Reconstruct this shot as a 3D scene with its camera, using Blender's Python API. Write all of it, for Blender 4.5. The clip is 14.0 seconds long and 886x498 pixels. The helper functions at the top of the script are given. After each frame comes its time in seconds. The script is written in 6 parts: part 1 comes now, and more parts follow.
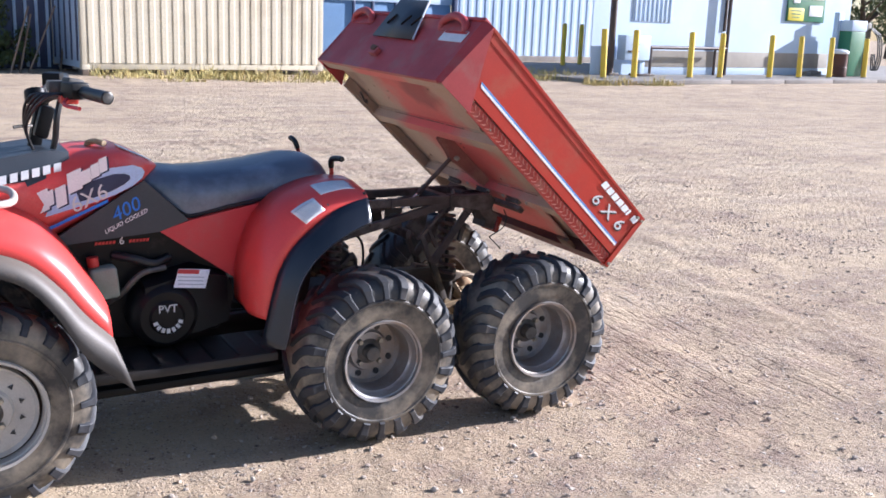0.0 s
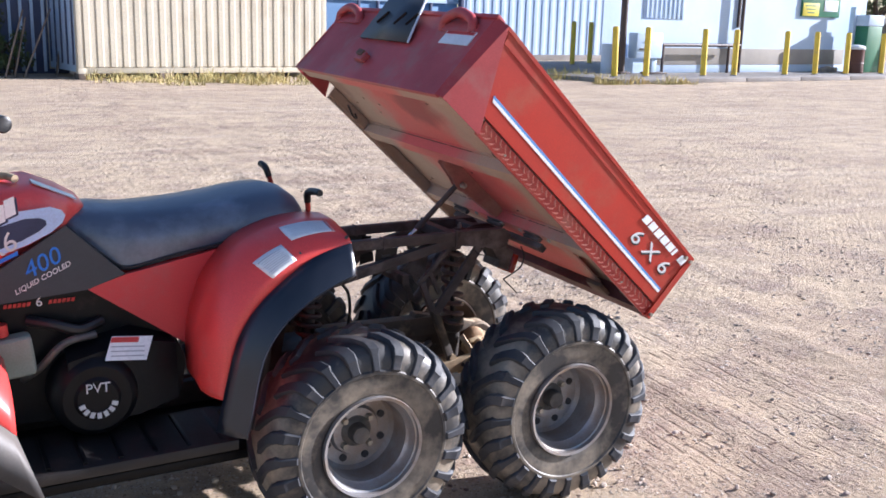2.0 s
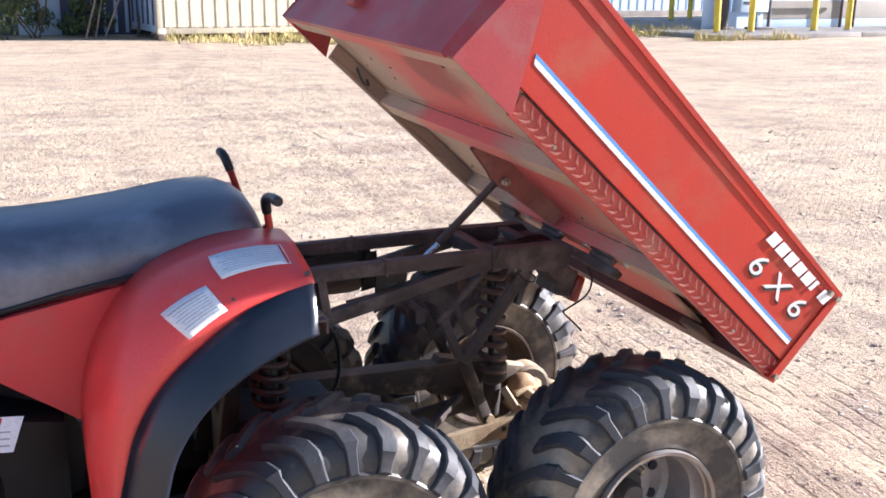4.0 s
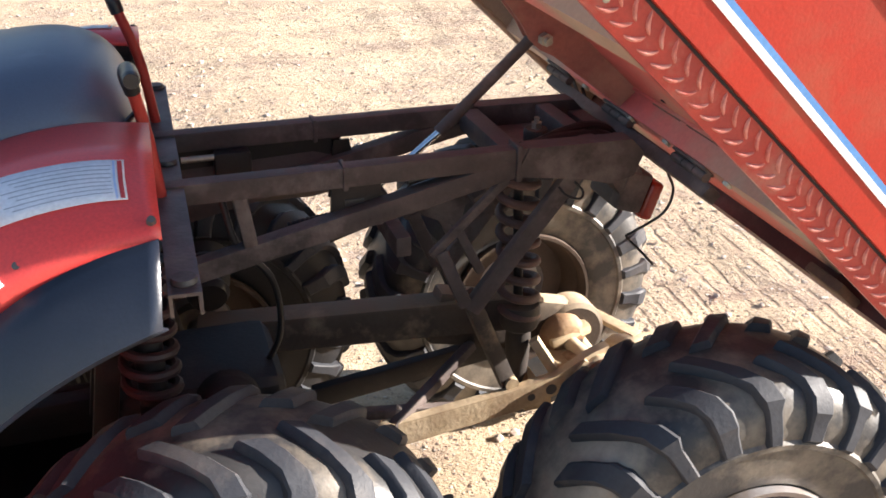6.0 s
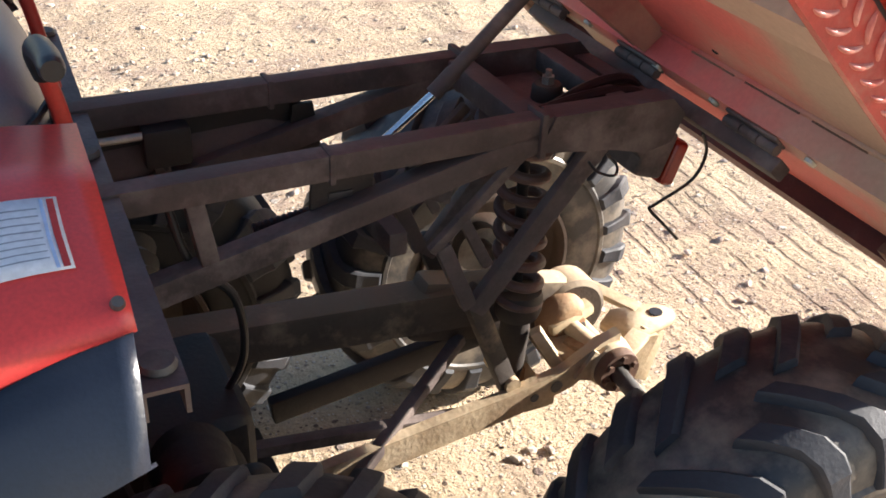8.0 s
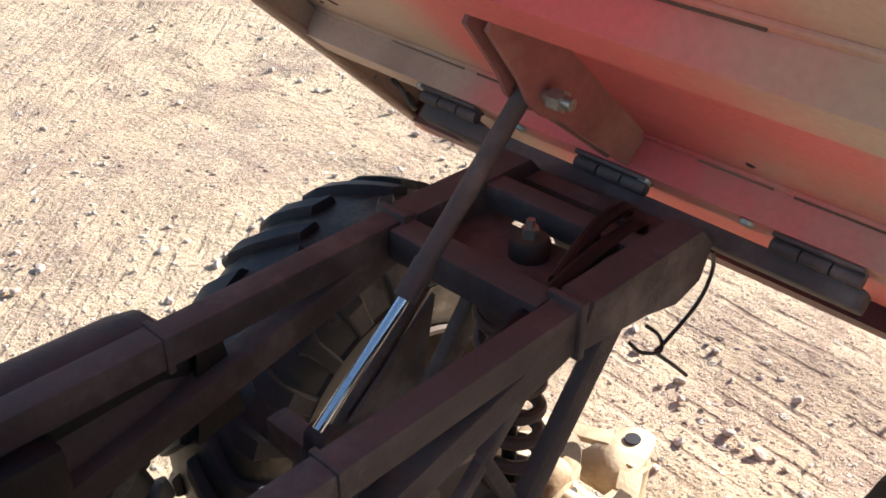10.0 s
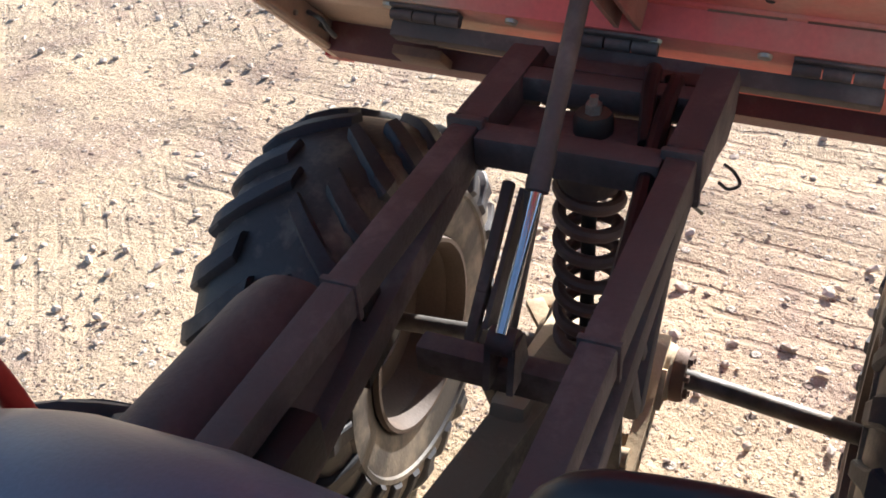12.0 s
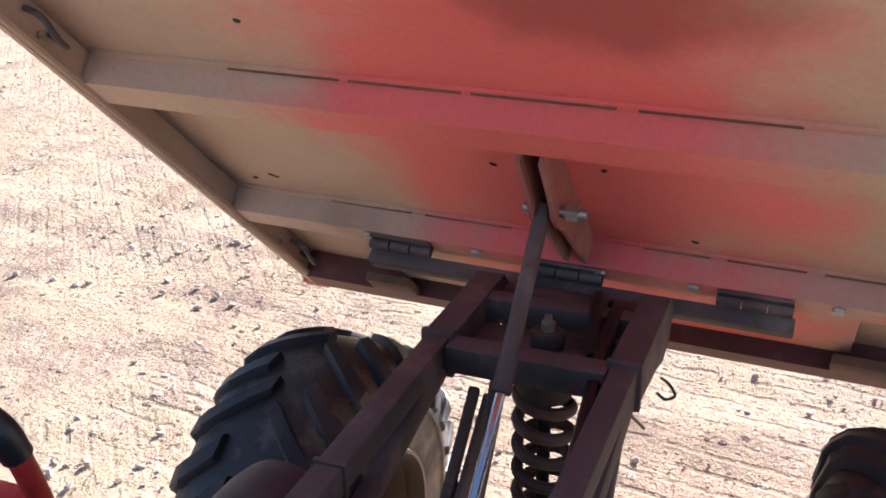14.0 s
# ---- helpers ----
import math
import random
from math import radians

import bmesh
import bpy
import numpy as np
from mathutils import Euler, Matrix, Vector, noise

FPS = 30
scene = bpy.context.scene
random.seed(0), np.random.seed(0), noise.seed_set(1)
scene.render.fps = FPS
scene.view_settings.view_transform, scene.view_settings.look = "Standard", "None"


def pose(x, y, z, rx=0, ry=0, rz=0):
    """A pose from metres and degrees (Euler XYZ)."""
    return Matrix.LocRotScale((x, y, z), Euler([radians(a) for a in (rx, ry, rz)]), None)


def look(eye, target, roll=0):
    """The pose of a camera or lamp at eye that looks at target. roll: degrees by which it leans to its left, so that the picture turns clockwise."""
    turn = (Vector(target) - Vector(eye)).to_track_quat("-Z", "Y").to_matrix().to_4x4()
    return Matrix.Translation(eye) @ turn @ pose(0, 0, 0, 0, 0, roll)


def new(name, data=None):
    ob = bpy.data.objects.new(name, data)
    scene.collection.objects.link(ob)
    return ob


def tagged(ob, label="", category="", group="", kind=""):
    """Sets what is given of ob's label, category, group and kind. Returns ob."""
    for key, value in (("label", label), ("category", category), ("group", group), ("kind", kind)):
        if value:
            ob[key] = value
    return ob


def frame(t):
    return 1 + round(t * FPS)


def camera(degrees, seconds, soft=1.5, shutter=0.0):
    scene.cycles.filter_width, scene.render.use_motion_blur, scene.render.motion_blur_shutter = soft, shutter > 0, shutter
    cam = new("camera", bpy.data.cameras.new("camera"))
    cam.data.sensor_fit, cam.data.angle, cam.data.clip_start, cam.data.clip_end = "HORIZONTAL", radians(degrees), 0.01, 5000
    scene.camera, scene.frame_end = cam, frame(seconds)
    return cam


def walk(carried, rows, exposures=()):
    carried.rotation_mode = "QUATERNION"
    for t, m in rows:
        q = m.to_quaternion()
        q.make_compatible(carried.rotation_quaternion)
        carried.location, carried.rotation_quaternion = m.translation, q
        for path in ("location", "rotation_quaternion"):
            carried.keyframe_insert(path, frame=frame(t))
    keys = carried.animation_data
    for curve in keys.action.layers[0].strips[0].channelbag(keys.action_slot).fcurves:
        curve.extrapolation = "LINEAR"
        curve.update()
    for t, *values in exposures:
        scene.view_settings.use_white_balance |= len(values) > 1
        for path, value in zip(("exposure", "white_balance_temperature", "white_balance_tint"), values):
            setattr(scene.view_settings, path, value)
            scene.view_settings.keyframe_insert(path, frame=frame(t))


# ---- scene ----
cam = camera(48.0, 14.0, soft=1.7)
PATH = [
    (0, (-1.377, -3.409, 1.443), (-0.443, -1.697, 0.999), 2.2),
    (0.5, (-1.299, -3.272, 1.434), (-0.367, -1.558, 0.993), 1.7),
    (1, (-1.2, -3.121, 1.437), (-0.279, -1.401, 0.998), 1.3),
    (1.5, (-1.12, -2.939, 1.436), (-0.194, -1.222, 0.994), 1.2),
    (2, (-1.03, -2.792, 1.441), (-0.112, -1.072, 0.995), 1.6),
    (4.3, (-0.356, -1.928, 1.372), (0.305, -0.127, 0.806), 0.6),
    (4.5, (-0.284, -1.872, 1.371), (0.318, -0.071, 0.743), 0.6),
    (5, (-0.189, -1.647, 1.328), (0.366, 0.138, 0.615), 0.4),
    (5.5, (-0.158, -1.444, 1.311), (0.436, 0.304, 0.542), 1.8),
    (6, (-0.038, -1.341, 1.28), (0.494, 0.379, 0.41), 0.8),
    (6.5, (0.086, -1.252, 1.267), (0.521, 0.432, 0.279), -0.0),
    (7, (0.088, -1.177, 1.255), (0.544, 0.473, 0.221), 0.6),
    (7.5, (-0.042, -1.059, 1.248), (0.611, 0.508, 0.191), 2.7),
    (8, (-0.094, -0.967, 1.254), (0.661, 0.554, 0.197), 3.0),
    (8.5, (-0.059, -0.887, 1.268), (0.732, 0.63, 0.231), -0.1),
    (9, (-0.016, -0.773, 1.269), (0.842, 0.715, 0.244), -2.0),
    (9.2, (-0.027, -0.711, 1.267), (0.895, 0.732, 0.233), -1.6),
    (11.3, (-0.208, -0.250, 1.247), (1.211, 0.586, 0.112), -3.03),
    (11.5, (-0.243, -0.240, 1.269), (1.179, 0.550, 0.105), -4.08),
    (12, (-0.294, -0.225, 1.259), (1.129, 0.521, 0.067), -4.65),
    (12.5, (-0.332, -0.217, 1.246), (1.116, 0.499, 0.066), -3.48),
    (13, (-0.364, -0.230, 1.266), (1.157, 0.492, 0.185), -2.73),
    (13.5, (-0.396, -0.242, 1.288), (1.213, 0.484, 0.349), -1.59),
    (14, (-0.429, -0.257, 1.299), (1.263, 0.474, 0.522), -0.85),
]
EXPOSURES = [(0, 1.27, 5420, 17), (2.2, 1.33, 5420, 17), (4.3, 1.78, 5700, 16), (6, 1.85, 6300, 13), (9.2, 1.75, 6250, 11), (11.3, 1.74, 5900, 10), (13, 1.67, 6200, 14), (13.5, 1.66, 6200, 15), (14, 1.84, 5950, 18)]
walk(cam, [(t, look(e, g, r)) for t, e, g, r in PATH], EXPOSURES)

# ---- world and sun ----
SUN_AZ, SUN_EL = radians(98.5), radians(21)      # from +y, clockwise; the rear of the vehicle points to +x
world = bpy.data.worlds.new("sky")
scene.world = world
world.use_nodes = True
wn = world.node_tree
sky = wn.nodes.new("ShaderNodeTexSky")
sky.sky_type, sky.sun_disc = "NISHITA", False
sky.sun_elevation, sky.sun_rotation = SUN_EL, SUN_AZ
wn.links.new(sky.outputs[0], wn.nodes["Background"].inputs[0])
wn.nodes["Background"].inputs[1].default_value = 0.063
sun = new("sun", bpy.data.lights.new("sun", "SUN"))
sun.data.energy, sun.data.angle, sun.data.color = 5.0, radians(0.5), (1.0, 0.92, 0.81)
to_sun = Vector((math.sin(SUN_AZ) * math.cos(SUN_EL), math.cos(SUN_AZ) * math.cos(SUN_EL), math.sin(SUN_EL)))
sun.matrix_world = to_sun.to_track_quat("Z", "Y").to_matrix().to_4x4()


# ---- materials ----
def material(name, base, second=None, rough=0.5, metal=0.0, scale=8.0, spread=0.5, fine=120.0, bump=0.15, depth=0.002,
             dust=None, dust_amount=0.0, dust_up=0.0, dust_scale=3.0, rough_var=0.12, coat=0.0, by_object=0.0, spec=0.5):
    """Two-scale surface: a colour that drifts to a second one in patches, a fine grain in colour, gloss and relief, and dust
    in patches and, by dust_up, on what faces up."""
    m = bpy.data.materials.new(name)
    m.use_nodes = True
    t, L = m.node_tree, m.node_tree.links
    b = t.nodes["Principled BSDF"]
    N = t.nodes.new
    co = N("ShaderNodeNewGeometry").outputs["Position"]
    n1, n2 = N("ShaderNodeTexNoise"), N("ShaderNodeTexNoise")
    for n, s, d in ((n1, scale, 6.0), (n2, fine, 4.0)):
        n.inputs["Scale"].default_value, n.inputs["Detail"].default_value = s, d
        L.new(co, n.inputs["Vector"])
    ramp = N("ShaderNodeMapRange")
    ramp.inputs[1].default_value, ramp.inputs[2].default_value = 0.5 - 0.25 * (1.2 - spread), 0.5 + 0.25 * (1.2 - spread)
    L.new(n1.outputs[0], ramp.inputs[0])
    mix = N("ShaderNodeMix")
    mix.data_type = "RGBA"
    second = second or tuple(0.72 * c for c in base)
    mix.inputs[6].default_value, mix.inputs[7].default_value = (*base, 1), (*second, 1)
    L.new(ramp.outputs[0], mix.inputs[0])
    grain = N("ShaderNodeMix")
    grain.data_type, grain.blend_type = "RGBA", "MULTIPLY"
    grain.inputs[0].default_value = 0.35
    L.new(mix.outputs[2], grain.inputs[6])
    L.new(n2.outputs[0], grain.inputs[7])
    gain = N("ShaderNodeMix")
    gain.data_type, gain.blend_type = "RGBA", "MULTIPLY"
    gain.inputs[0].default_value = 1.0
    gain.inputs[7].default_value = (1.2, 1.2, 1.2, 1)
    L.new(grain.outputs[2], gain.inputs[6])
    colour = gain.outputs[2]
    if by_object:
        info = N("ShaderNodeObjectInfo")
        vary = N("ShaderNodeMapRange")
        vary.inputs[3].default_value, vary.inputs[4].default_value = 1 - by_object, 1 + by_object
        L.new(info.outputs["Random"], vary.inputs[0])
        tone = N("ShaderNodeHueSaturation")
        L.new(vary.outputs[0], tone.inputs["Value"])
        L.new(colour, tone.inputs["Color"])
        colour = tone.outputs[0]
    if dust:
        n3 = N("ShaderNodeTexNoise")
        n3.inputs["Scale"].default_value, n3.inputs["Detail"].default_value = dust_scale, 8.0
        n3.inputs["Roughness"].default_value = 0.65
        L.new(co, n3.inputs["Vector"])
        lvl = N("ShaderNodeMapRange")
        lvl.inputs[1].default_value, lvl.inputs[2].default_value = 0.62 - 0.4 * dust_amount, 0.85 - 0.4 * dust_amount
        L.new(n3.outputs[0], lvl.inputs[0])
        fac = lvl.outputs[0]
        if dust_up:
            sep = N("ShaderNodeSeparateXYZ")
            L.new(N("ShaderNodeNewGeometry").outputs["Normal"], sep.inputs[0])
            up = N("ShaderNodeMath")
            up.operation, up.use_clamp = "MULTIPLY_ADD", True
            up.inputs[1].default_value = dust_up
            L.new(sep.outputs[2], up.inputs[0])
            L.new(fac, up.inputs[2])
            fac = up.outputs[0]
        cap = N("ShaderNodeMath")
        cap.operation = "MULTIPLY"
        cap.inputs[1].default_value = 0.85
        L.new(fac, cap.inputs[0])
        dm = N("ShaderNodeMix")
        dm.data_type = "RGBA"
        dm.inputs[7].default_value = (*dust, 1)
        L.new(cap.outputs[0], dm.inputs[0])
        L.new(colour, dm.inputs[6])
        colour = dm.outputs[2]
    L.new(colour, b.inputs["Base Color"])
    rr = N("ShaderNodeMapRange")
    rr.inputs[3].default_value, rr.inputs[4].default_value = max(rough - rough_var, 0.03), min(rough + rough_var, 1)
    L.new(n1.outputs[0], rr.inputs[0])
    L.new(rr.outputs[0], b.inputs["Roughness"])
    b.inputs["Metallic"].default_value = metal
    b.inputs["Coat Weight"].default_value = coat
    b.inputs["Specular IOR Level"].default_value = spec
    bp = N("ShaderNodeBump")
    bp.inputs["Strength"].default_value, bp.inputs["Distance"].default_value = bump, depth
    L.new(n2.outputs[0], bp.inputs["Height"])
    L.new(bp.outputs[0], b.inputs["Normal"])
    return m


DUST = (0.36, 0.27, 0.19)
red_plastic = material("red_plastic", (0.74, 0.056, 0.048), (0.74, 0.084, 0.076), 0.36, scale=3, fine=300, bump=0.05, dust=(0.62, 0.30, 0.27), dust_amount=0.24, spec=0.6)
red_shade = material("red_side_panel", (0.62, 0.045, 0.052), (0.56, 0.043, 0.050), 0.45, scale=3, fine=300, bump=0.05, dust=(0.40, 0.12, 0.11), dust_amount=0.14)
black_plastic = material("black_plastic", (0.0045, 0.0048, 0.0065), (0.009, 0.009, 0.010), 0.42, scale=9, fine=260, bump=0.12, dust=(0.09, 0.075, 0.065), dust_amount=0.08, spec=0.22)
flare_black = material("flare_plastic", (0.010, 0.014, 0.025), (0.017, 0.021, 0.034), 0.33, scale=9, fine=260, bump=0.12, dust=(0.13, 0.135, 0.15), dust_amount=0.14, spec=0.65)
grey_plastic = material("grey_plastic", (0.032, 0.039, 0.050), (0.042, 0.050, 0.062), 0.42, scale=6, fine=260, bump=0.1, spec=0.5)
# black vinyl; the sky's blue sheen is put into base and dust colours
vinyl = material("seat_vinyl", (0.056, 0.074, 0.116), (0.074, 0.095, 0.142), 0.36, scale=5, fine=420, bump=0.2, depth=0.001, dust=(0.24, 0.28, 0.36), dust_amount=0.2, spec=1.0)
rubber = material("tyre_rubber", (0.026, 0.029, 0.037), (0.042, 0.044, 0.052), 0.58, scale=7, fine=150, bump=0.3, dust=(0.13, 0.112, 0.10), dust_amount=0.22, dust_scale=6, spec=0.38)
# near-black tyre colour that holds the shade on the far middle wheel
shaded_rubber = material("shaded_tyre_rubber", (0.016, 0.016, 0.018), (0.024, 0.023, 0.024), 0.55, scale=9, fine=150, bump=0.25, dust=(0.10, 0.085, 0.07), dust_amount=0.08, spec=0.3)
sidewall_rubber = material("dusty_sidewall_rubber", (0.024, 0.024, 0.026), (0.040, 0.038, 0.038), 0.5, scale=9, fine=150, bump=0.25, dust=(0.42, 0.35, 0.26), dust_amount=0.42, dust_scale=4, spec=0.6)
grip_rubber = material("grip_rubber", (0.015, 0.015, 0.017), None, 0.4, scale=10, fine=200, bump=0.1)
frame_steel = material("frame_steel", (0.056, 0.043, 0.041), (0.104, 0.080, 0.073), 0.66, scale=16, fine=180, bump=0.4, dust=(0.24, 0.195, 0.175), dust_amount=0.26, dust_up=0.42, dust_scale=8, spec=0.3)
coil_steel = material("dark_rusty_coil", (0.085, 0.045, 0.038), (0.13, 0.070, 0.054), 0.6, scale=20, fine=160, bump=0.4, dust=(0.2, 0.13, 0.09), dust_amount=0.25, dust_up=0.15)
# dusty; shaded faces and a lit top are coloured in through dust_up
case_metal = material("dusty_lit_case_metal", (0.050, 0.033, 0.022), (0.035, 0.024, 0.018), 0.75, scale=9, fine=150, bump=0.4, dust=(0.55, 0.43, 0.29), dust_amount=0.06, dust_up=0.9, dust_scale=6)
# darker copy of the frame steel; the hidden interior's shade is in its colour
deep_steel = material("shaded_black_steel", (0.008, 0.007, 0.007), (0.018, 0.014, 0.013), 0.6, scale=14, fine=180, bump=0.3, dust=(0.06, 0.045, 0.036), dust_amount=0.22, dust_scale=8)
rust_steel = material("rusty_steel", (0.10, 0.05, 0.035), (0.16, 0.085, 0.05), 0.75, scale=20, fine=160, bump=0.4, dust=DUST, dust_amount=0.3, dust_up=0.15)
tan_metal = material("dust_caked_metal", (0.50, 0.38, 0.225), (0.25, 0.17, 0.10), 0.8, scale=12, fine=140, bump=0.5, dust=(0.66, 0.53, 0.36), dust_amount=0.45, dust_up=0.2, dust_scale=9)
dusty_rust = material("dusty_rusty_casting", (0.30, 0.17, 0.085), (0.20, 0.10, 0.05), 0.8, scale=26, fine=140, bump=0.5, dust=(0.55, 0.40, 0.24), dust_amount=0.35, dust_up=0.2, dust_scale=14)
muffler_steel = material("muffler_steel", (0.070, 0.052, 0.052), (0.105, 0.074, 0.068), 0.7, scale=14, fine=160, bump=0.35, dust=(0.22, 0.17, 0.15), dust_amount=0.25)
# dusty arm; the sun on its top is part of the pale upward colour
caked_lit_arm = material("dusty_lit_arm", (0.06, 0.045, 0.034), (0.035, 0.027, 0.022), 0.8, scale=9, fine=150, bump=0.45, dust=(0.42, 0.33, 0.205), dust_amount=0.15, dust_up=0.55, dust_scale=6)
arm_metal = material("dusty_arm_metal", (0.046, 0.034, 0.027), (0.027, 0.021, 0.018), 0.75, scale=9, fine=150, bump=0.4, dust=(0.40, 0.30, 0.19), dust_amount=0.11, dust_up=0.2, dust_scale=6)
rim_steel = material("rim_steel", (0.42, 0.42, 0.44), (0.30, 0.28, 0.27), 0.42, 0.5, scale=9, fine=200, bump=0.1, dust=(0.29, 0.21, 0.145), dust_amount=0.46, dust_scale=6)
rim_paint = material("rim_paint", (0.58, 0.56, 0.53), (0.45, 0.42, 0.38), 0.5, 0.1, scale=9, fine=200, bump=0.1, dust=DUST, dust_amount=0.38)
hub_steel = material("hub_steel", (0.13, 0.125, 0.12), (0.07, 0.065, 0.06), 0.6, 0.4, scale=30, fine=200, bump=0.3, dust=DUST, dust_amount=0.3)
chrome = material("chromed_rod", (0.75, 0.77, 0.8), (0.7, 0.72, 0.75), 0.14, 1.0, scale=20, fine=300, bump=0.02, rough_var=0.06)
zinc = material("zinc_bolt", (0.5, 0.47, 0.4), (0.35, 0.32, 0.27), 0.45, 0.8, scale=60, fine=300, bump=0.1)
box_red = material("box_red_paint", (0.45, 0.027, 0.011), (0.37, 0.022, 0.010), 0.40, scale=5, fine=240, bump=0.12, dust=(0.36, 0.085, 0.045), dust_amount=0.20, dust_scale=7)
box_front = material("box_front_paint", (0.48, 0.065, 0.065), (0.36, 0.045, 0.048), 0.5, scale=5, fine=240, bump=0.12, dust=(0.32, 0.15, 0.13), dust_amount=0.35, dust_scale=6)
tread_red = material("tread_plate_paint", (0.54, 0.06, 0.04), (0.40, 0.045, 0.035), 0.36, scale=22, fine=240, bump=0.15, dust=(0.45, 0.22, 0.16), dust_amount=0.25, dust_scale=14)
worn_bump = material("worn_tread_bump", (0.60, 0.13, 0.095), (0.72, 0.32, 0.25), 0.34, scale=60, fine=240, bump=0.1)
# rust tone, darkened further by the deep shade inside the wheels
rim_back = material("rusty_shaded_rim_back", (0.085, 0.055, 0.038), (0.045, 0.029, 0.022), 0.7, scale=9, fine=200, bump=0.3, dust=(0.28, 0.2, 0.12), dust_amount=0.08, dust_scale=6)
white_label = material("paper_label", (0.82, 0.84, 0.87), (0.74, 0.76, 0.79), 0.5, scale=20, fine=200, bump=0.03)
label_ink = material("label_ink", (0.42, 0.45, 0.50), None, 0.6, scale=20, fine=200, bump=0.02)
label_red = material("label_red", (0.60, 0.05, 0.04), None, 0.5, scale=20, fine=200, bump=0.02)
decal_white = material("decal_white", (0.90, 0.90, 0.90), (0.84, 0.84, 0.84), 0.42, scale=18, fine=200, bump=0.02)
decal_blue = material("decal_blue", (0.03, 0.20, 0.72), (0.03, 0.17, 0.62), 0.42, scale=18, fine=200, bump=0.02)
decal_sky = material("decal_pale_blue", (0.48, 0.62, 0.86), (0.44, 0.58, 0.82), 0.42, scale=18, fine=200, bump=0.02)
stripe_blue = material("stripe_light_blue", (0.10, 0.27, 0.60), (0.12, 0.30, 0.62), 0.42, scale=18, fine=200, bump=0.02)
decal_silver = material("decal_silver", (0.72, 0.72, 0.72), (0.64, 0.64, 0.64), 0.42, scale=18, fine=200, bump=0.02)
decal_navy = material("decal_navy", (0.03, 0.04, 0.10), None, 0.42, scale=18, fine=200, bump=0.02)
decal_dark = material("decal_dark", (0.03, 0.03, 0.035), None, 0.45, scale=18, fine=200, bump=0.02)
bottle_white = material("bottle_plastic", (0.30, 0.33, 0.28), (0.25, 0.26, 0.21), 0.5, scale=12, fine=200, bump=0.04)
lens_red = material("tail_lamp_lens", (0.35, 0.03, 0.015), (0.28, 0.02, 0.01), 0.25, scale=12, fine=200, bump=0.03)
handle_red = material("handle_red_paint", (0.50, 0.045, 0.03), (0.40, 0.03, 0.025), 0.4, scale=12, fine=200, bump=0.08, dust=DUST, dust_amount=0.15)
cream_paint = material("container_paint", (0.63, 0.565, 0.43), (0.57, 0.51, 0.39), 0.8, scale=1.2, fine=30, bump=0.1, dust=(0.46, 0.38, 0.27), dust_amount=0.2, dust_scale=1.0)
# white stucco and sheet, tinted with the blue of skylit shade
white_wall = material("shaded_white_stucco", (0.58, 0.69, 0.84), (0.53, 0.65, 0.80), 0.8, scale=0.8, fine=40, bump=0.15)
white_sheet = material("shaded_white_sheet_metal", (0.48, 0.59, 0.74), (0.43, 0.55, 0.70), 0.5, scale=0.9, fine=40, bump=0.05)
blue_sheet = material("blue_sheet_metal", (0.20, 0.34, 0.56), (0.23, 0.37, 0.58), 0.5, scale=0.9, fine=40, bump=0.05)
blue_dark = material("dark_blue_sheet", (0.045, 0.06, 0.13), (0.07, 0.09, 0.16), 0.5, scale=0.9, fine=40, bump=0.05)
tan_band = material("tan_stucco", (0.40, 0.36, 0.31), (0.34, 0.31, 0.27), 0.85, scale=1.5, fine=40, bump=0.2)
yellow_paint = material("yellow_bollard_paint", (0.78, 0.56, 0.04), (0.70, 0.48, 0.05), 0.5, scale=3, fine=80, bump=0.1, dust=DUST, dust_amount=0.12)
dark_pipe = material("dark_pipe", (0.05, 0.035, 0.035), (0.08, 0.05, 0.04), 0.5, scale=3, fine=80, bump=0.1)
concrete = material("kerb_concrete", (0.33, 0.30, 0.27), (0.25, 0.23, 0.21), 0.9, scale=1.8, fine=50, bump=0.4, depth=0.01)
green_paint = material("green_paint", (0.02, 0.14, 0.07), (0.03, 0.17, 0.09), 0.4, scale=2, fine=80, bump=0.05)
sign_yellow = material("sign_yellow", (0.75, 0.62, 0.03), None, 0.5, scale=2, fine=80, bump=0.02)
brown_plastic = material("brown_barrel", (0.08, 0.03, 0.025), (0.11, 0.045, 0.035), 0.5, scale=3, fine=80, bump=0.1)
grey_wood = material("weathered_wood", (0.22, 0.17, 0.13), (0.15, 0.11, 0.085), 0.85, scale=4, fine=60, bump=0.4, by_object=0.2)
leaf_green = material("leaves", (0.055, 0.085, 0.03), (0.09, 0.11, 0.035), 0.6, scale=2, fine=60, bump=0.1)
dry_grass = material("dry_grass", (0.60, 0.46, 0.19), (0.40, 0.36, 0.13), 0.8, scale=2.5, fine=60, bump=0.1)
bark = material("bark", (0.10, 0.075, 0.055), (0.07, 0.05, 0.04), 0.9, scale=6, fine=60, bump=0.5)


